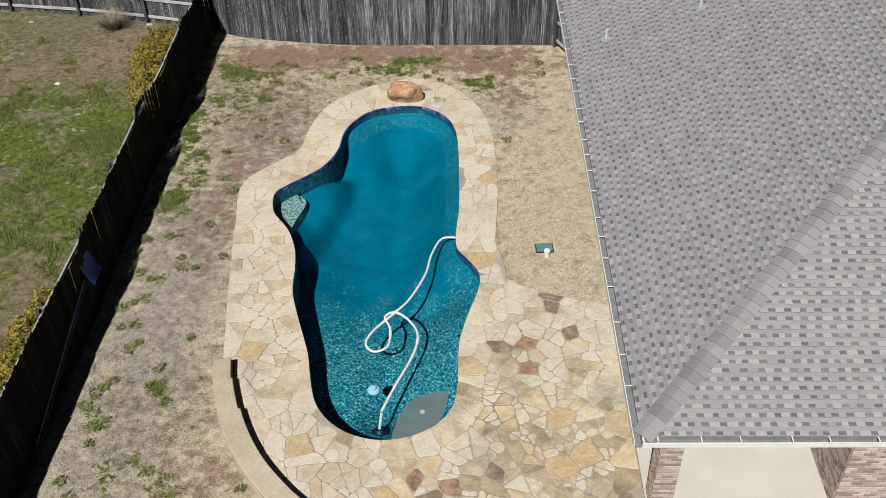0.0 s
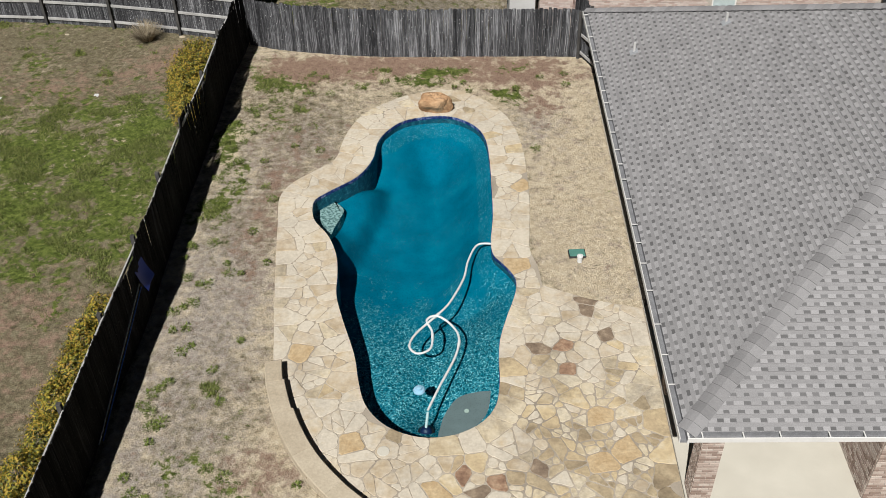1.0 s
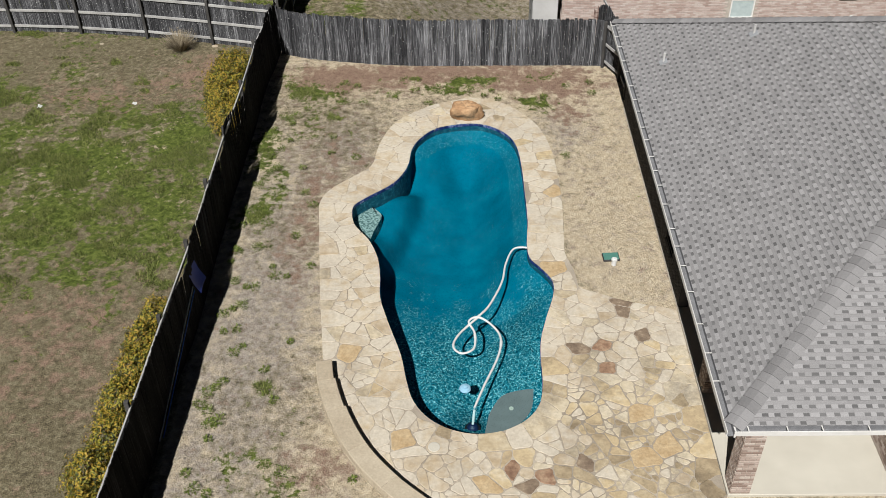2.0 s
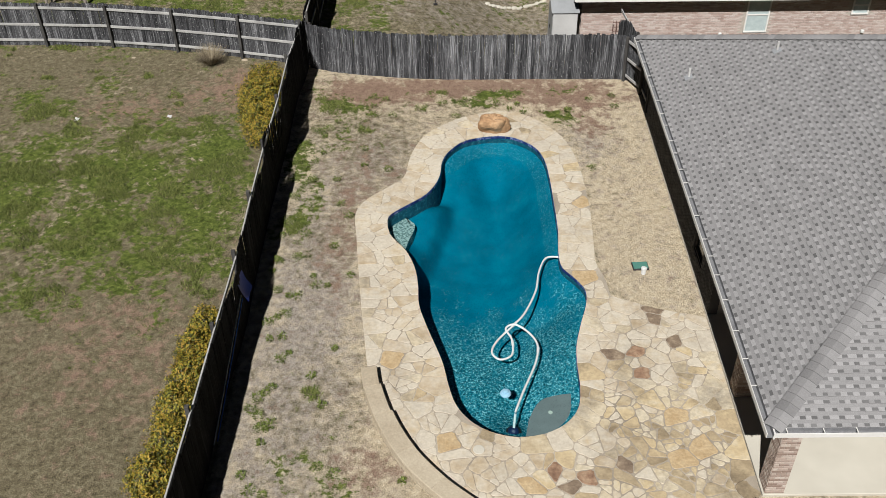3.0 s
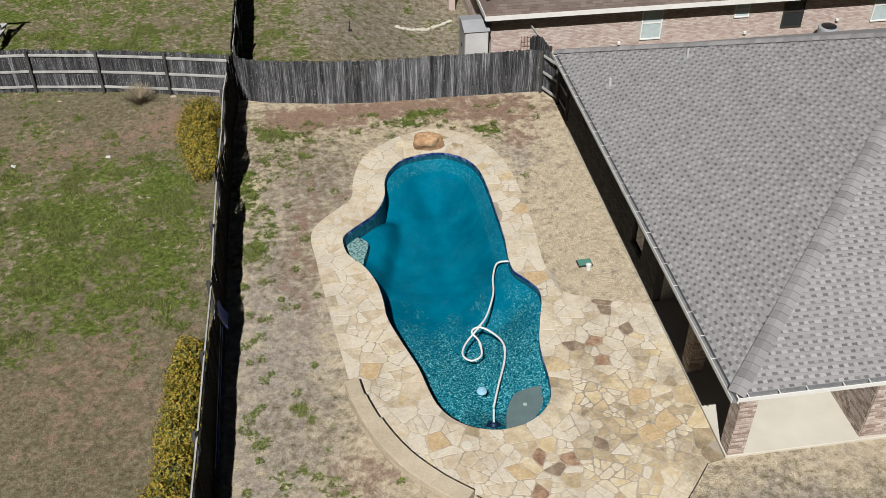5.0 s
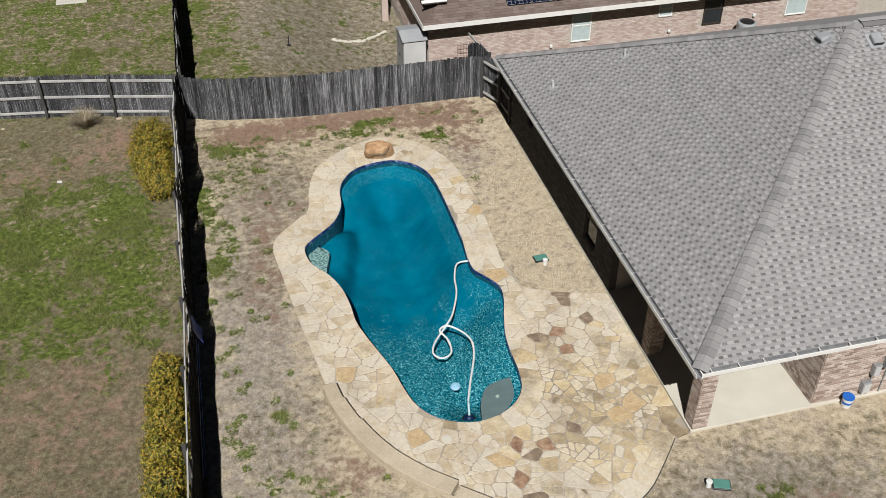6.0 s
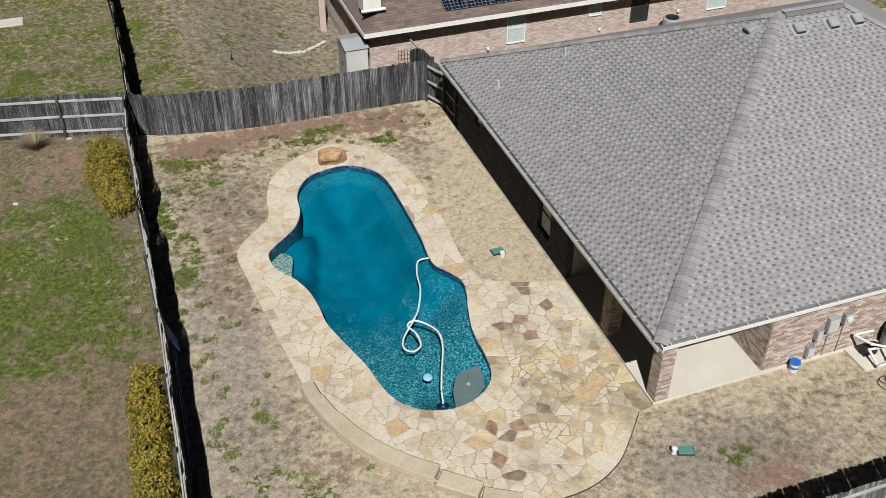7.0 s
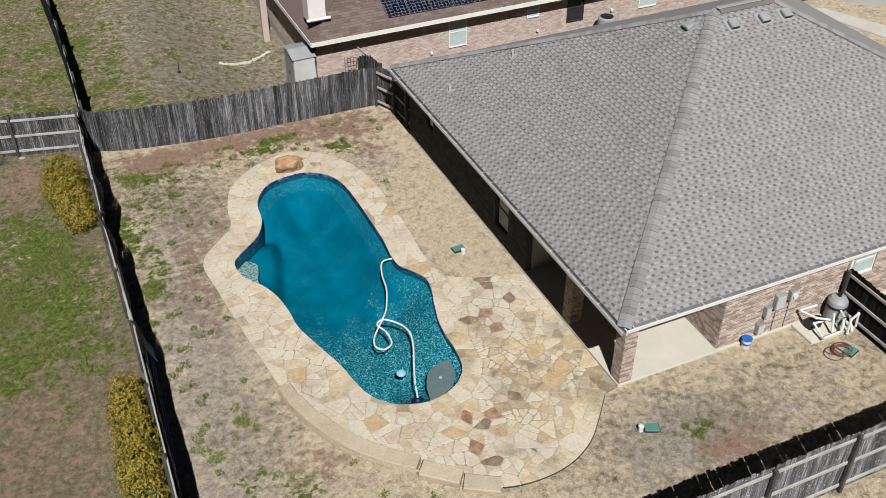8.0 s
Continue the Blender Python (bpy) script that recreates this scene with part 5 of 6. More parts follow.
part("strainer", lathe([(0.12, 0.05), (0.13, 0.30), (0.14, 0.31), (0.10, 0.34)], 18), M_BLACK, pump)
part("base", boxed((-0.32, -0.07, 0.0), (0.1, 0.17, 0.08), 0.01), M_BLACK, pump)
pipes = thing("pipe_manifold", (8.0, -7.4, 0.06), "white plumbing pipes with elbows and valves round the pump", "pool plumbing")
RUNS = [[(-0.75, 0.45, 0.55), (-0.15, 0.42, 0.55)], [(-0.75, 0.45, 0.55), (-0.55, 0.0, 0.55), (-0.15, -0.15, 0.45)], [(-0.55, -0.42, 0.12), (0.15, -0.40, 0.12), (0.45, -0.15, 0.30)], [(-0.55, -0.42, 0.12), (-0.5, 0.05, 0.28), (0.0, 0.0, 0.30)],
        [(0.15, -0.40, 0.12), (0.2, -0.3, 0.55), (0.3, -0.05, 0.55)], [(0.35, -0.45, 0.0), (0.35, -0.42, 0.48), (0.75, -0.30, 0.48)], [(0.75, -0.30, 0.48), (0.78, -0.32, 0.0)], [(-0.1, -0.3, 0.12), (0.0, -0.1, 0.6)], [(0.5, -0.45, 0.05), (0.55, -0.2, 0.4)]]
for run in RUNS:
    for a, b in zip(run, run[1:]):
        part("pipe", rod(bmesh.new(), a, b, 0.034, 12), M_PVC, pipes)
    for a in run[1:-1] + [run[0]]:
        bm = bmesh.new()
        bmesh.ops.create_icosphere(bm, subdivisions=2, radius=0.048, matrix=Matrix.Translation(a))
        part("elbow", bm, M_PVC, pipes)
for x, y in ((0.2, -0.35), (0.75, -0.28)):
    part("valve_handle", boxed((x - 0.07, y - 0.02, 0.56), (x + 0.07, y + 0.02, 0.59), 0.008), M_BLACK, pipes, "black valve handle")
coil = thing("garden_hose", (7.75, -8.28, ground_z(7.75, -8.28)), "coiled reddish-brown garden hose on dry grass", "garden hose")
pts = []
rnd = random.Random(9)
for k in range(260):
    a = k * 0.16
    r = 0.25 + 0.06 * math.sin(a * 0.37) + 0.02 * math.sin(a * 1.7)
    off = -0.28 if k < 70 else 0.0
    pts.append(Vector((r * math.cos(a) + off * smooth01(70 - k, 0, 20), r * 0.85 * math.sin(a), 0.025 + 0.05 * k / 260 + 0.01 * math.sin(a * 2.3))))
part("coil", tube(pts, 0.013, 6), M_HOSE, coil)
spout = thing("downspout", (8.86, WALL_Y - 0.02, 0.05), "white metal downspout on the brick wall", "downspout")
part("spout", boxed((-0.04, -0.07, 0.0), (0.04, 0.0, 2.48), 0.008), M_WHITE, spout)
part("elbow", boxed((-0.04, -0.42, 2.42), (0.04, 0.0, 2.50), 0.008), M_WHITE, spout)
part("strap", boxed((-0.055, -0.075, 1.2), (0.055, -0.001, 1.23), 0.002), M_WHITE, spout)

# ---- roof fittings ----
for x, y in ((1.62, 4.70), (3.70, 4.22)):
    v = thing("roof_vent_pipe", (x, y, EAVE_Z + PITCH * (x - EAVE_X) + 0.01), "white plumbing vent pipe with flashing on shingles", "vent pipe", "roof vent pipes")
    part("flashing", boxed((-0.11, -0.11, 0.0), (0.11, 0.11, 0.035), 0.006, Matrix.Rotation(-math.atan(PITCH), 4, "Y")), M_VENT, v)
    part("pipe", rod(bmesh.new(), (0, 0, 0), (0, 0, 0.27), 0.034, 14), M_SHED, v)
for x, y, turn in ((7.62, 0.32, 0), (8.75, -0.30, 1), (9.9, -0.32, 1), (10.75, -0.32, 1)):
    z = EAVE_Z + PITCH * ((y - EAVE_Y0) if turn else (x - EAVE_X))
    v = thing("roof_vent", (x, y, z + 0.015), "square grey metal attic vent on the shingles", "roof vent", "attic vents")
    m = Matrix.Rotation(math.atan(PITCH), 4, "X") if turn else Matrix.Rotation(-math.atan(PITCH), 4, "Y")
    part("flange", boxed((-0.24, -0.24, 0.0), (0.24, 0.24, 0.014), 0.004, m), M_VENT, v)
    part("hood", boxed((-0.15, -0.17, 0.015), (0.15, 0.15, 0.15), 0.03, m), M_VENT, v)
    part("louvre", boxed((-0.14, -0.182, 0.03), (0.14, -0.171, 0.12), 0.002, m if turn else m @ Matrix.Rotation(radians(-90), 4, "Z")), M_BLACK, v, "dark louvred mouth")
ridge = thing("ridge_vent", (APEX[0], APEX[1], RIDGE_Z), "raised dark shingle ridge vent along the roof ridge", "ridge vent")
rv = APEX_B[0] - APEX[0]
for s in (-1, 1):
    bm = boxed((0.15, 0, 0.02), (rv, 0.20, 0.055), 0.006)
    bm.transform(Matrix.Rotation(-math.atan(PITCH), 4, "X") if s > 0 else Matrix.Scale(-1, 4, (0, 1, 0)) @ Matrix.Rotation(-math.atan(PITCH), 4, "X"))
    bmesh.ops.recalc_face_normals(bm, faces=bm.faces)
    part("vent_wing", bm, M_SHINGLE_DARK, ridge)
part("cap_strip", boxed((0.1, -0.09, 0.05), (rv, 0.09, 0.075), 0.008), M_SHINGLE_PART, ridge)

# ---- planting ----
def leaf_lot(blobs, count, size, seed, squash=0.85):
    """Small folded leaves scattered through the outer shell of a row of mounds."""
    rnd = random.Random(seed)
    verts, faces = [], []
    weights = [b[3] * b[4] for b in blobs]
    for _ in range(count):
        bx, by, bz, rx, ry, rz = rnd.choices(blobs, weights)[0]
        d = Vector((rnd.gauss(0, 1), rnd.gauss(0, 1), rnd.gauss(0.25, 0.9))).normalized()
        lump = 1 + 0.30 * noise.noise(Vector((bx + d.x * 2.2, by + d.y * 2.2, d.z * 2.2))) + 0.34 * noise.noise(Vector((bx + d.x * 6, by + d.y * 6, d.z * 6)))
        r = lump * rnd.uniform(0.72, 1.04) ** 0.7
        c = Vector((bx + d.x * rx * r, by + d.y * ry * r, max(bz + d.z * rz * r, 0.04)))
        up = (d + Vector((rnd.gauss(0, 0.5), rnd.gauss(0, 0.5), rnd.gauss(0.2, 0.5)))).normalized()
        side = up.cross(Vector((rnd.gauss(0, 1), rnd.gauss(0, 1), rnd.gauss(0, 1)))).normalized()
        tip = side.cross(up)
        s = size * rnd.uniform(0.6, 1.3)
        k = len(verts)
        verts += [tuple(c - tip * s), tuple(c + side * s * 0.45 + up * s * 0.12), tuple(c + tip * s), tuple(c - side * s * 0.45 + up * s * 0.12)]
        faces += [(k, k + 1, k + 2), (k, k + 2, k + 3)]
    return verts, faces


def bush(x, y, blobs, count, seed, label):
    b = thing("bush", (x, y, ground_z(x, y)), label, "bush", "fence bushes")
    rnd = random.Random(seed)
    for bx, by, bz, rx, ry, rz in blobs:
        for _ in range(4):
            part("stem", rod(bmesh.new(), (bx + rnd.uniform(-0.1, 0.1), by + rnd.uniform(-0.1, 0.1), -0.03), (bx + rnd.uniform(-0.5, 0.5) * rx, by + rnd.uniform(-0.5, 0.5) * ry, bz + rz * 0.5), 0.02, 6, 0.008), M_BARK, b)
    v, f = leaf_lot(blobs, int(count * 1.8), 0.037, seed)
    tagged(lot(v, f, "crown", M_LEAF, b, "golden-green small leaves"), kind="stuff")
    return b


bush(-10.87, 7.82, [(-0.05, 1.35, 0.55, 0.62, 0.78, 0.62), (-0.15, 0.45, 0.58, 0.70, 0.78, 0.68), (-0.05, -0.45, 0.55, 0.66, 0.78, 0.62), (0.08, -1.30, 0.48, 0.56, 0.70, 0.54)], 11000, 21, "golden-leaved hedge bush against the wooden fence")
bush(-10.80, -2.82, [(0.0, 0.45, 0.50, 0.42, 0.55, 0.58), (-0.10, -0.35, 0.52, 0.48, 0.60, 0.60)], 4200, 22, "golden-green hedge bush beside the fence")
bush(-10.92, -4.45, [(0.05, 0.45, 0.52, 0.50, 0.62, 0.60), (-0.05, -0.40, 0.52, 0.52, 0.62, 0.60)], 4600, 23, "golden-green hedge bush with darker shaded side")
bush(-10.96, -6.36, [(0.0, 0.55, 0.50, 0.50, 0.60, 0.58), (-0.15, -0.30, 0.50, 0.58, 0.62, 0.58), (0.0, -1.2, 0.50, 0.5, 0.6, 0.55)], 6000, 24, "wide golden-green hedge bush at the fence foot")


def straw_clump(x, y, n, reach, height, seed, label):
    rnd = random.Random(seed)
    verts, faces = [], []
    for _ in range(n):
        a, r = rnd.uniform(0, math.tau), rnd.uniform(0.02, reach * 0.3)
        base = Vector((r * math.cos(a), r * math.sin(a), -0.02))
        tip = base + Vector((math.cos(a) * reach * rnd.uniform(0.2, 1), math.sin(a) * reach * rnd.uniform(0.2, 1), height * rnd.uniform(0.4, 1)))
        w = Vector((-math.sin(a), math.cos(a), 0)) * 0.008
        k = len(verts)
        verts += [tuple(base - w), tuple(base + w), tuple(tip)]
        faces.append((k, k + 1, k + 2))
    t = thing("grass_clump", (x, y, ground_z(x, y)), label, "ornamental grass")
    tagged(lot(verts, faces, "straw", M_DRY, t), kind="stuff")


straw_clump(-13.30, 11.60, 900, 0.70, 0.62, 31, "dead straw-coloured grass clump by the fence")
straw_clump(-10.77, 2.50, 50, 0.45, 0.22, 32, "dry brown weeds along the fence foot")
straw_clump(-10.78, 1.13, 60, 0.40, 0.20, 33, "flattened dry weeds along the fence foot")
straw_clump(-10.78, 3.78, 40, 0.40, 0.18, 34, "sparse dry stalks beside the fence")
for x, y, s in ((-12.14, 11.69, 0.08), (-16.11, 11.96, 0.05)):
    bm = bmesh.new()
    bmesh.ops.create_icosphere(bm, subdivisions=2, radius=s)
    for v in bm.verts:
        v.co = Vector((v.co.x * 1.5, v.co.y * 0.9, v.co.z * 0.5 + s * 0.3)) * (1 + 0.15 * noise.noise(v.co * 9))
    r = part("rock", bm, M_CAP)
    r.location = (x, y, ground_z(x, y))
    tagged(r, "pale limestone rock at the fence foot", "rock", "fence rocks")
for x, y in ((-16.95, 7.88), (-14.00, 8.00)):
    bm = bmesh.new()
    bmesh.ops.create_grid(bm, x_segments=5, y_segments=4, size=0.07)
    for v in bm.verts:
        v.co.z = 0.03 + 0.05 * noise.noise((v.co.x * 12 + x, v.co.y * 12, 0))
    bmesh.ops.solidify(bm, geom=bm.faces[:], thickness=0.004)
    r = part("litter", bm, M_PVC)
    r.location = (x, y, ground_z(x, y))
    tagged(r, "crumpled pale litter lying on the lawn", "litter", "lawn litter")

# blades over the lawns
HOUSE_BOX = (1.2, -6.95, 18.0, 8.2)


def bare(x, y):
    if HOUSE_BOX[0] < x < HOUSE_BOX[2] and HOUSE_BOX[1] < y < HOUSE_BOX[3]:
        return False
    if -7.8 < x < 1.4 and -9.0 < y < 8.3 and inside((x, y), DECK):
        return False
    return not (y > NB_Y and 0 < x)


def blades(name, count, green, seed, label):
    rnd = random.Random(seed)
    verts, faces, tries = [], [], 0
    while len(faces) < count and tries < count * 8:
        tries += 1
        x, y = rnd.uniform(-22, 11), rnd.uniform(-12, 18)
        if (x < -9.9 or y > 10) and rnd.random() < (0.30 if green else 0.88):
            continue
        g = cover_at(x, y)[0] * 0.9 + 0.6 * noise.noise((x * 0.9, y * 0.9, 7)) + 0.35 * noise.noise((x * 2.5, y * 2.5, 9))
        if (green and g < 0.62 - 0.1 * rnd.random()) or not bare(x, y):
            continue
        z = ground_z(x, y)
        for _ in range(7 if green else 4):
            a, h = rnd.uniform(0, math.tau), rnd.uniform(0.03, 0.10) if green else rnd.uniform(0.012, 0.038)
            c = Vector((x + rnd.gauss(0, 0.04), y + rnd.gauss(0, 0.04), z - 0.004))
            w = Vector((math.cos(a), math.sin(a), 0)) * rnd.uniform(0.008, 0.020)
            k = len(verts)
            verts += [tuple(c - w), tuple(c + w), tuple(c + Vector((rnd.gauss(0, 0.05), rnd.gauss(0, 0.05), h)))]
            faces.append((k, k + 1, k + 2))
    ob = lot(verts, faces, name, M_GREEN_BLADE if green else M_GROUND)
    if not green:
        layer = ob.data.color_attributes.new("cover", "FLOAT_COLOR", "POINT")
        layer.data.foreach_set("color", [c for v in verts[::3] for c in cover_at(v[0], v[1]) * 3])
    tagged(ob, label, "grass", kind="stuff")


blades("dry_grass", 120000, False, 41, "short dormant straw grass blades over the yard")
blades("green_grass", 70000, True, 42, "short green grass blades in patches over the lawn")

WEEDS = [(-9.42, -0.44), (-9.14, -1.32), (-9.09, -2.88), (-9.43, -4.11), (-7.97, -4.32), (-7.91, -6.05), (-9.19, -5.40), (-9.15, -5.02), (-9.28, -6.65), (-7.54, -6.27), (-6.10, -6.46), (-8.14, 1.32), (-8.48, -0.29), (-7.57, 5.98), (-6.82, 4.91), (-9.08, 2.31), (-9.06, 4.34), (-8.09, 3.17),
         (-8.70, -7.50), (-7.73, -7.10), (-5.75, -7.66), (2.08, -8.82), (-11.09, 1.65), (-11.49, 3.56), (-0.76, 4.87), (-9.35, 6.40), (-8.79, 8.16)]
verts, faces = [], []
rnd = random.Random(51)
for _ in range(70):
    x, y = rnd.choice(((rnd.uniform(-9.6, -7.5), rnd.uniform(-8, 8)), (rnd.uniform(-9.7, -8.8), rnd.uniform(-7, 8)), (rnd.uniform(-8.5, 0.4), rnd.uniform(7.7, 9.1))))
    WEEDS.append((x, y))
for x, y in WEEDS:
    size = rnd.uniform(0.06, 0.17)
    for _ in range(int(40 + size * 300)):
        a, r = rnd.uniform(0, math.tau), size * rnd.random() ** 0.6
        c = Vector((x + r * math.cos(a), y + r * math.sin(a), ground_z(x, y) + rnd.uniform(0.0, 0.09)))
        d = Vector((math.cos(a + rnd.gauss(0, 0.7)), math.sin(a + rnd.gauss(0, 0.7)), rnd.uniform(-0.1, 0.7))) * rnd.uniform(0.03, 0.07)
        w = d.cross(Vector((0, 0, 1))).normalized() * rnd.uniform(0.008, 0.016)
        k = len(verts)
        verts += [tuple(c), tuple(c + d * 0.5 + w), tuple(c + d), tuple(c + d * 0.5 - w)]
        faces += [(k, k + 1, k + 2), (k, k + 2, k + 3)]
tagged(lot(verts, faces, "weeds", M_WEED), "low green weeds dotted over the dry grass", "weeds", kind="stuff")

# ---- flagstones ----
# stones that stand out: x, y, material
MARKED = [(-0.64, -2.76, M_RUST_STONE), (-0.03, -1.65, M_DARK_STONE), (-1.21, -2.87, M_DARK_STONE), (-0.63, -3.42, M_RUST_STONE), (-2.88, -6.22, M_RUST_STONE), (-2.27, -6.37, M_RUST_STONE), (-3.14, -7.22, M_RUST_STONE), (-1.56, -0.07, M_OCHRE_STONE), (-1.27, 3.12, M_OCHRE_STONE), (-5.14, -5.44, M_OCHRE_STONE), (-0.08, -4.77, M_OCHRE_STONE), (-2.54, -6.60, M_DARK_STONE), (0.29, -2.45, M_DARK_STONE), (0.08, -1.29, M_DARK_STONE), (-1.39, -6.09, M_DARK_STONE), (-6.46, -2.93, M_OCHRE_STONE), (-2.88, -7.81, M_DARK_STONE), (-0.22, -5.95, M_OCHRE_STONE), (-3.39, -6.55, M_OCHRE_STONE), (0.33, -5.62, M_OCHRE_STONE)]
rnd = random.Random(77)
seeds = [(x, y, 0.25) for x, y, _ in MARKED]
for x, y, material in MARKED:
    reach, turn = 0.48 if material == M_OCHRE_STONE else 0.36, rnd.uniform(0, 1.5)
    for k in range(4):
        a = turn + k * math.tau / 4 + rnd.uniform(-0.3, 0.3)
        q = (x + reach * rnd.uniform(0.85, 1.2) * math.cos(a), y + reach * rnd.uniform(0.85, 1.2) * math.sin(a))
        if inside(q, DECK) and not inside(q, POOL) and all((q[0] - s[0]) ** 2 + (q[1] - s[1]) ** 2 > 0.05 for s in seeds):
            seeds.append((*q, 0.26))
ghosts = []
for outline, steps, inward in ((POOL, (3, 4, 4, 5, 6), 0.25), (DECK, (3, 4, 5, 6, 7), 0.24)):
    wait = 0
    for p, d in evenly(outline, 0.11, True):
        if wait > 0:
            wait -= 1
            continue
        wait = rnd.choice(steps) - 1
        n = Vector((-d.y, d.x, 0))
        if inside(p + n * 0.05, DECK) and not inside(p + n * 0.05, POOL):
            into = n
        else:
            into = -n
        off = inward * rnd.uniform(0.6, 1.35)
        q, g = p + into * off, p - into * off
        ghosts.append((g.x, g.y))
        if not any((q.x - s[0]) ** 2 + (q.y - s[1]) ** 2 < (0.05 if s[2] == 1.0 else 0.10) for s in seeds):
            seeds.append((q.x, q.y, 1.0))
        elif any((q.x - s[0]) ** 2 + (q.y - s[1]) ** 2 < 0.02 for s in seeds):
            ghosts.pop()
tries = 0
while tries < 5000:
    tries += 1
    x, y = rnd.uniform(-7.7, 1.3), rnd.uniform(-8.8, 8.1)
    if not inside((x, y), DECK) or inside((x, y), POOL) or edge_distance((x, y), POOL) < 0.42 or edge_distance((x, y), DECK) < 0.34:
        continue
    gap = 0.62 if tries < 600 else 0.46
    if all((x - s[0]) ** 2 + (y - s[1]) ** 2 > max(gap, 0.42 if s[2] == 1.0 else s[2] * 1.6) ** 2 for s in seeds):
        seeds.append((x, y, gap))


weight = [0.0 if k < len(MARKED) or s[2] == 0.26 else 0.0 if s[2] == 1.0 else s[2] * rnd.uniform(0.2, 0.6) for k, s in enumerate(seeds)]
HEAVY = {(s[0], s[1]): w for s, w in zip(seeds, weight)}


def cell(k, joint):
    """The plot of seed k, cut by its neighbours' halfway lines less half a joint."""
    c = np.array(seeds[k][:2])
    poly = [c + np.array(v) for v in ((-1.2, -1.2), (1.2, -1.2), (1.2, 1.2), (-1.2, 1.2))]
    near = [s[:2] for i, s in enumerate(seeds) if i != k and abs(s[0] - c[0]) < 1.9 and abs(s[1] - c[1]) < 1.9] + [g for g in ghosts if abs(g[0] - c[0]) < 1.9 and abs(g[1] - c[1]) < 1.9]
    for o in sorted(near, key=lambda v: (v[0] - c[0]) ** 2 + (v[1] - c[1]) ** 2):
        d = np.array(o) - c
        length = np.linalg.norm(d)
        d = d / length
        shift = (weight[k] ** 2 - HEAVY.get(tuple(o), weight[k]) ** 2) / (2 * length)
        limit = d @ c + length / 2 + max(min(shift, 0.4 * length), -0.4 * length) - joint / 2
        cut = []
        for a, b in zip(poly, poly[1:] + poly[:1]):
            sa, sb = d @ a - limit, d @ b - limit
            if sa <= 0:
                cut.append(a)
            if (sa < 0) != (sb < 0) and abs(sa - sb) > 1e-9:
                cut.append(a + (b - a) * (sa / (sa - sb)))
        poly = cut
        if len(poly) < 3:
            return None
    return poly


def kept_in(p, on_edge):
    """Moves a point of a stone's outline onto the edge of the pool or deck that it would cross."""
    for outline, wrong in ((POOL_XY, True), (DECK_XY, False)):
        near = edge_distance(p, outline)
        if near < 0.9 and (inside(p, outline) == wrong or (on_edge and near < 0.07)):
            b = np.roll(outline, -1, 0)
            t = np.clip(((p - outline) * (b - outline)).sum(1) / ((b - outline) ** 2).sum(1), 0, 1)
            q = outline + t[:, None] * (b - outline)
            p = q[((q - p) ** 2).sum(1).argmin()]
    return p


POOL_XY, DECK_XY = np.array([(v.x, v.y) for v in POOL]), np.array([(v.x, v.y) for v in DECK])


def stone_mesh(poly, rough_edge, on_edge):
    """A bevelled slab on an outline with clipped corners and slightly broken edges."""
    c = sum(poly) / len(poly)
    ring = []
    for i, p in enumerate(poly):
        a, b = poly[i - 1], poly[(i + 1) % len(poly)]
        for q, t in ((a, 0.24), (b, 0.24)):
            e = np.linalg.norm(q - p)
            ring.append(p + (q - p) * min(t, 0.055 / max(e, 1e-6)))
        e = np.linalg.norm(b - p)
        steps = int(e / 0.11)
        for s in range(1, steps):
            mid = p + (b - p) * (s / steps)
            ring.append(mid + (c - mid) / max(np.linalg.norm(c - mid), 1e-6) * rnd.uniform(-0.004, rough_edge))
    ring = [kept_in(p, on_edge) for p in ring]
    top = 0.004 + rnd.uniform(-0.003, 0.005)
    bm = bmesh.new()
    low = [bm.verts.new((p[0] - c[0], p[1] - c[1], -0.03)) for p in ring]
    mid = [bm.verts.new((p[0] - c[0], p[1] - c[1], top - 0.004)) for p in ring]
    high = []
    for p in ring:
        d = c - p
        q = p + d / max(np.linalg.norm(d), 1e-6) * 0.007
        high.append(bm.verts.new((q[0] - c[0], q[1] - c[1], top)))
    for a, b in ((low, mid), (mid, high)):
        for i in range(len(ring)):
            j = (i + 1) % len(ring)
            bm.faces.new((a[i], a[j], b[j], b[i]))
    bm.faces.new(high)
    return bm, c


def area(poly):
    return 0.5 * abs(sum(a[0] * b[1] - b[0] * a[1] for a, b in zip(poly, poly[1:] + poly[:1])))


def split(poly, joint):
    """Breaks a plot along a crooked line across its longest way, leaving a joint between the halves."""
    c = sum(poly) / len(poly)
    far = max(poly, key=lambda p: ((p - c) ** 2).sum()) - c
    turn = math.atan2(far[1], far[0]) + rnd.gauss(0, 0.38)
    d = np.array((math.cos(turn), math.sin(turn)))
    at = d @ c + rnd.uniform(-0.22, 0.22) * np.linalg.norm(far)
    out = []
    for sign in (1, -1):
        half = []
        for a, b in zip(poly, poly[1:] + poly[:1]):
            sa, sb = sign * (d @ a - at) + joint / 2, sign * (d @ b - at) + joint / 2
            if sa <= 0:
                half.append(a)
            if (sa < 0) != (sb < 0) and abs(sa - sb) > 1e-9:
                half.append(a + (b - a) * (sa / (sa - sb)))
        round_ = sum(np.linalg.norm(a - b) for a, b in zip(half, half[1:] + half[:1]))
        if len(half) < 4 or area(half) < 0.045 * round_ ** 2:
            return []
        out.append(half)
    return out


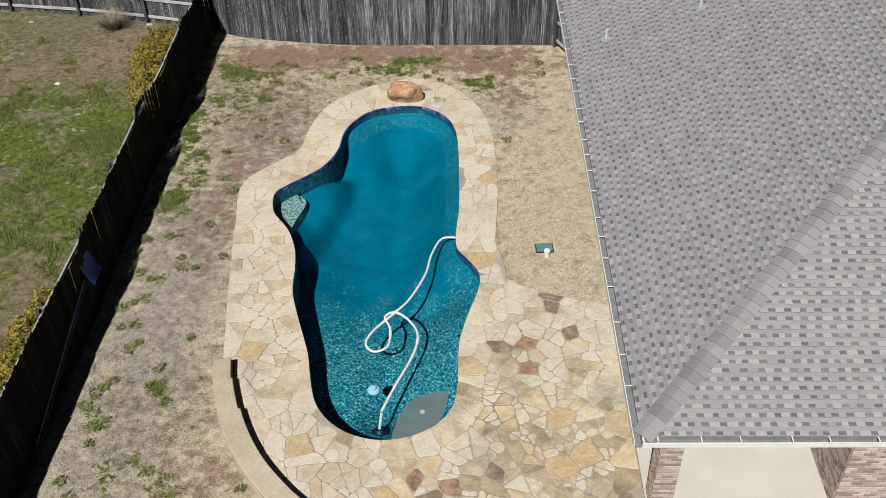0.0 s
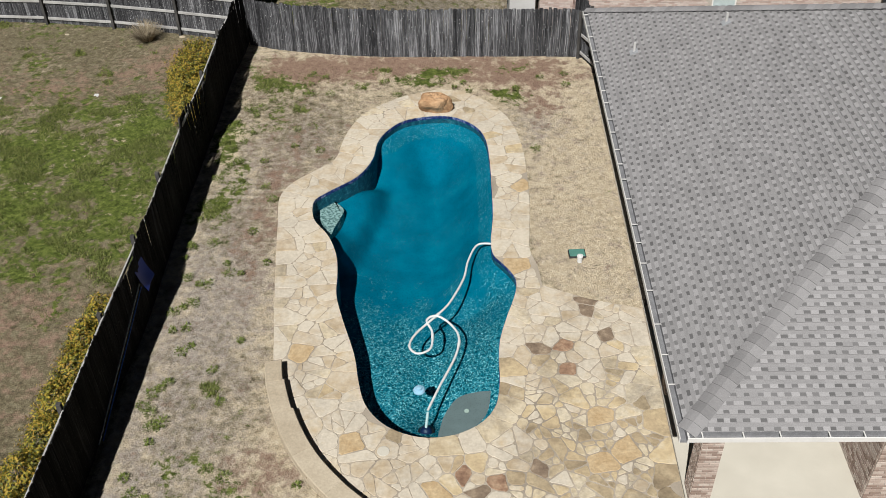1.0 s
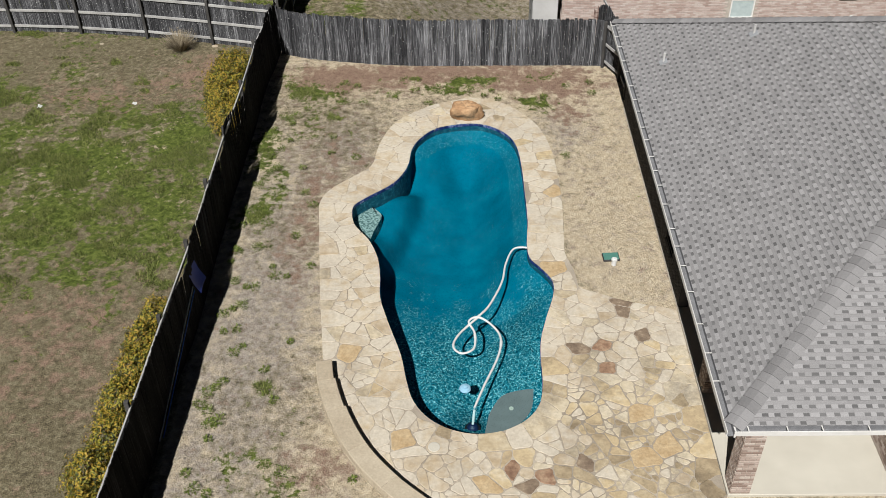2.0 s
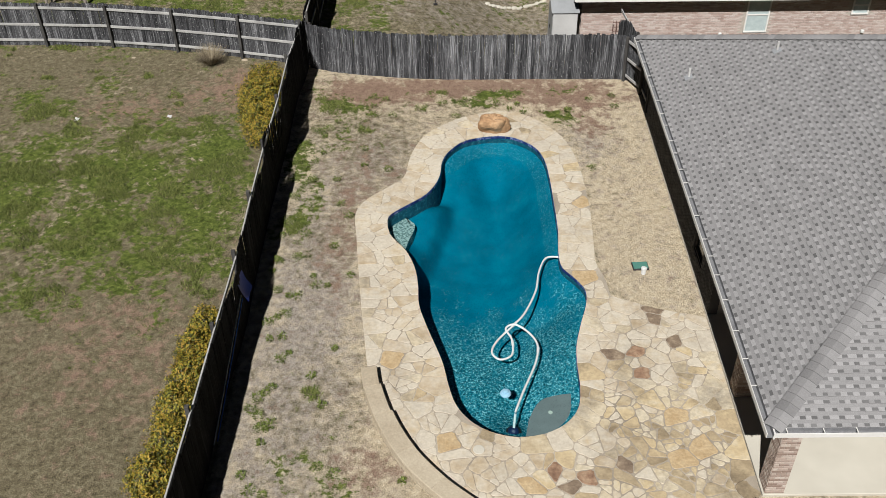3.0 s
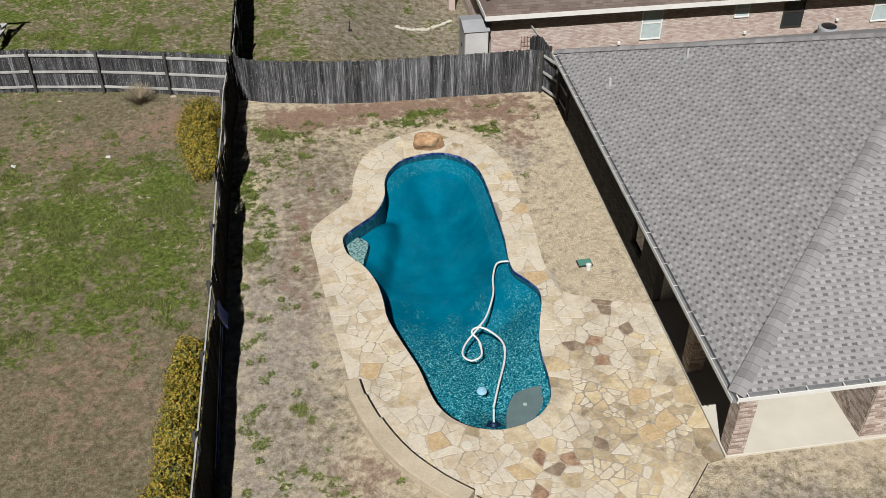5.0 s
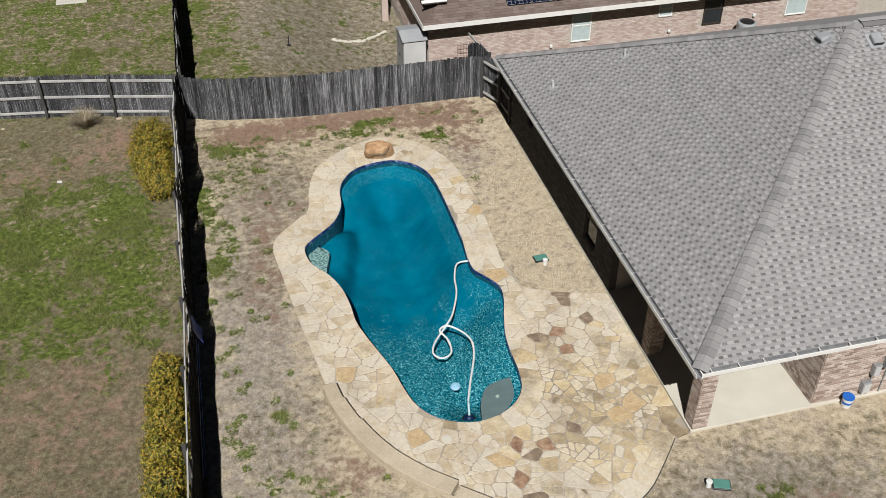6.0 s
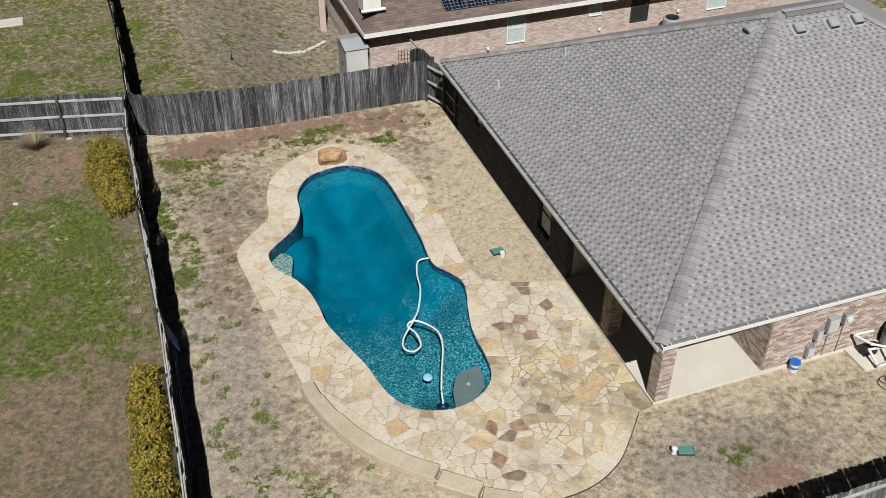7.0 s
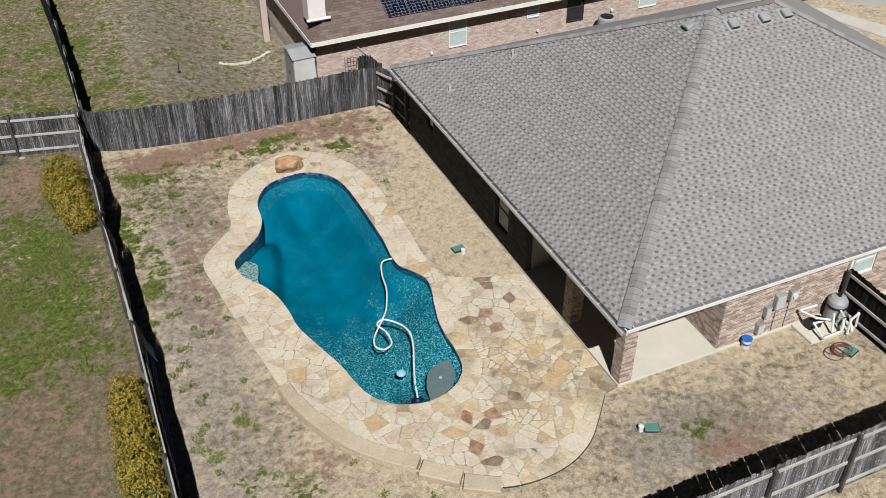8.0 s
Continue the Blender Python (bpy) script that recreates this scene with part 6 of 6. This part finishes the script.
def broken(poly, least, joint):
    """A plot broken down to stones of mixed sizes."""
    limit = least * math.exp(rnd.uniform(0.0, 1.9))
    if area(poly) < limit:
        return [poly]
    halves = next((h for h in (split(poly, joint) for _ in range(6)) if h), None)
    if not halves:
        return [poly]
    return [q for half in halves for q in broken(half, least, joint)]


M_STONE_REST = surface("flagstone_rest", STONE_TONES, 3.2, 0.85, 0, 12.0, 0.16, 0.4, 0.010, "island", 0.42, stain=0.16)
M_WORN_REST = surface("worn_flagstone_rest", WORN_TONES, 2.6, 0.85, 0, 12.0, 0.18, 0.4, 0.010, "island", 0.52, stain=0.40)
stones = []
for k in range(len(seeds)):
    edge_stone = seeds[k][2] == 1.0
    poly = cell(k, 0.006 if edge_stone else rnd.uniform(0.014, 0.026))
    if poly is None:
        continue
    x, y = seeds[k][:2]
    # the sitting area by the porch is laid in smaller, dirtier stones than the coping
    worn = smooth01(x, -3.4, -0.6) * smooth01(-y, 2.2, 4.6)
    if k < len(MARKED):
        plots = [poly]
    elif edge_stone:
        plots = broken(poly, 0.10, 0.007)
    else:
        plots = broken(poly, 0.024 + 0.03 * (1 - worn), 0.011 + 0.015 * worn)
    for q in plots:
        stones.append((q, MARKED[k][2] if k < len(MARKED) else None, edge_stone, rnd.random() < 0.12 + 0.75 * worn))
stones.sort(key=lambda q: (q[1] is None, sum(p[1] for p in q[0]) / len(q[0])))
joined = {False: bmesh.new(), True: bmesh.new()}
made = 0
for poly, marked, on_edge, worn in stones:
    bm, c = stone_mesh(poly, 0.016, on_edge)
    if not inside(c, DECK) or inside(c, POOL):
        bm.free()
        continue
    if made < 300:
        ob = part("flagstone", bm, marked or (M_WORN_STONE if worn else M_STONE), deck)
        ob.location = (c[0], c[1], 0)
        made += 1
    else:
        bm.transform(Matrix.Translation((c[0], c[1], 0)))
        data = bpy.data.meshes.new("rest")
        bm.to_mesh(data)
        bm.free()
        joined[worn].from_mesh(data)
        bpy.data.meshes.remove(data)
for worn, bm in joined.items():
    tagged(part("flagstones", bm, M_WORN_REST if worn else M_STONE_REST, deck), kind="stuff")
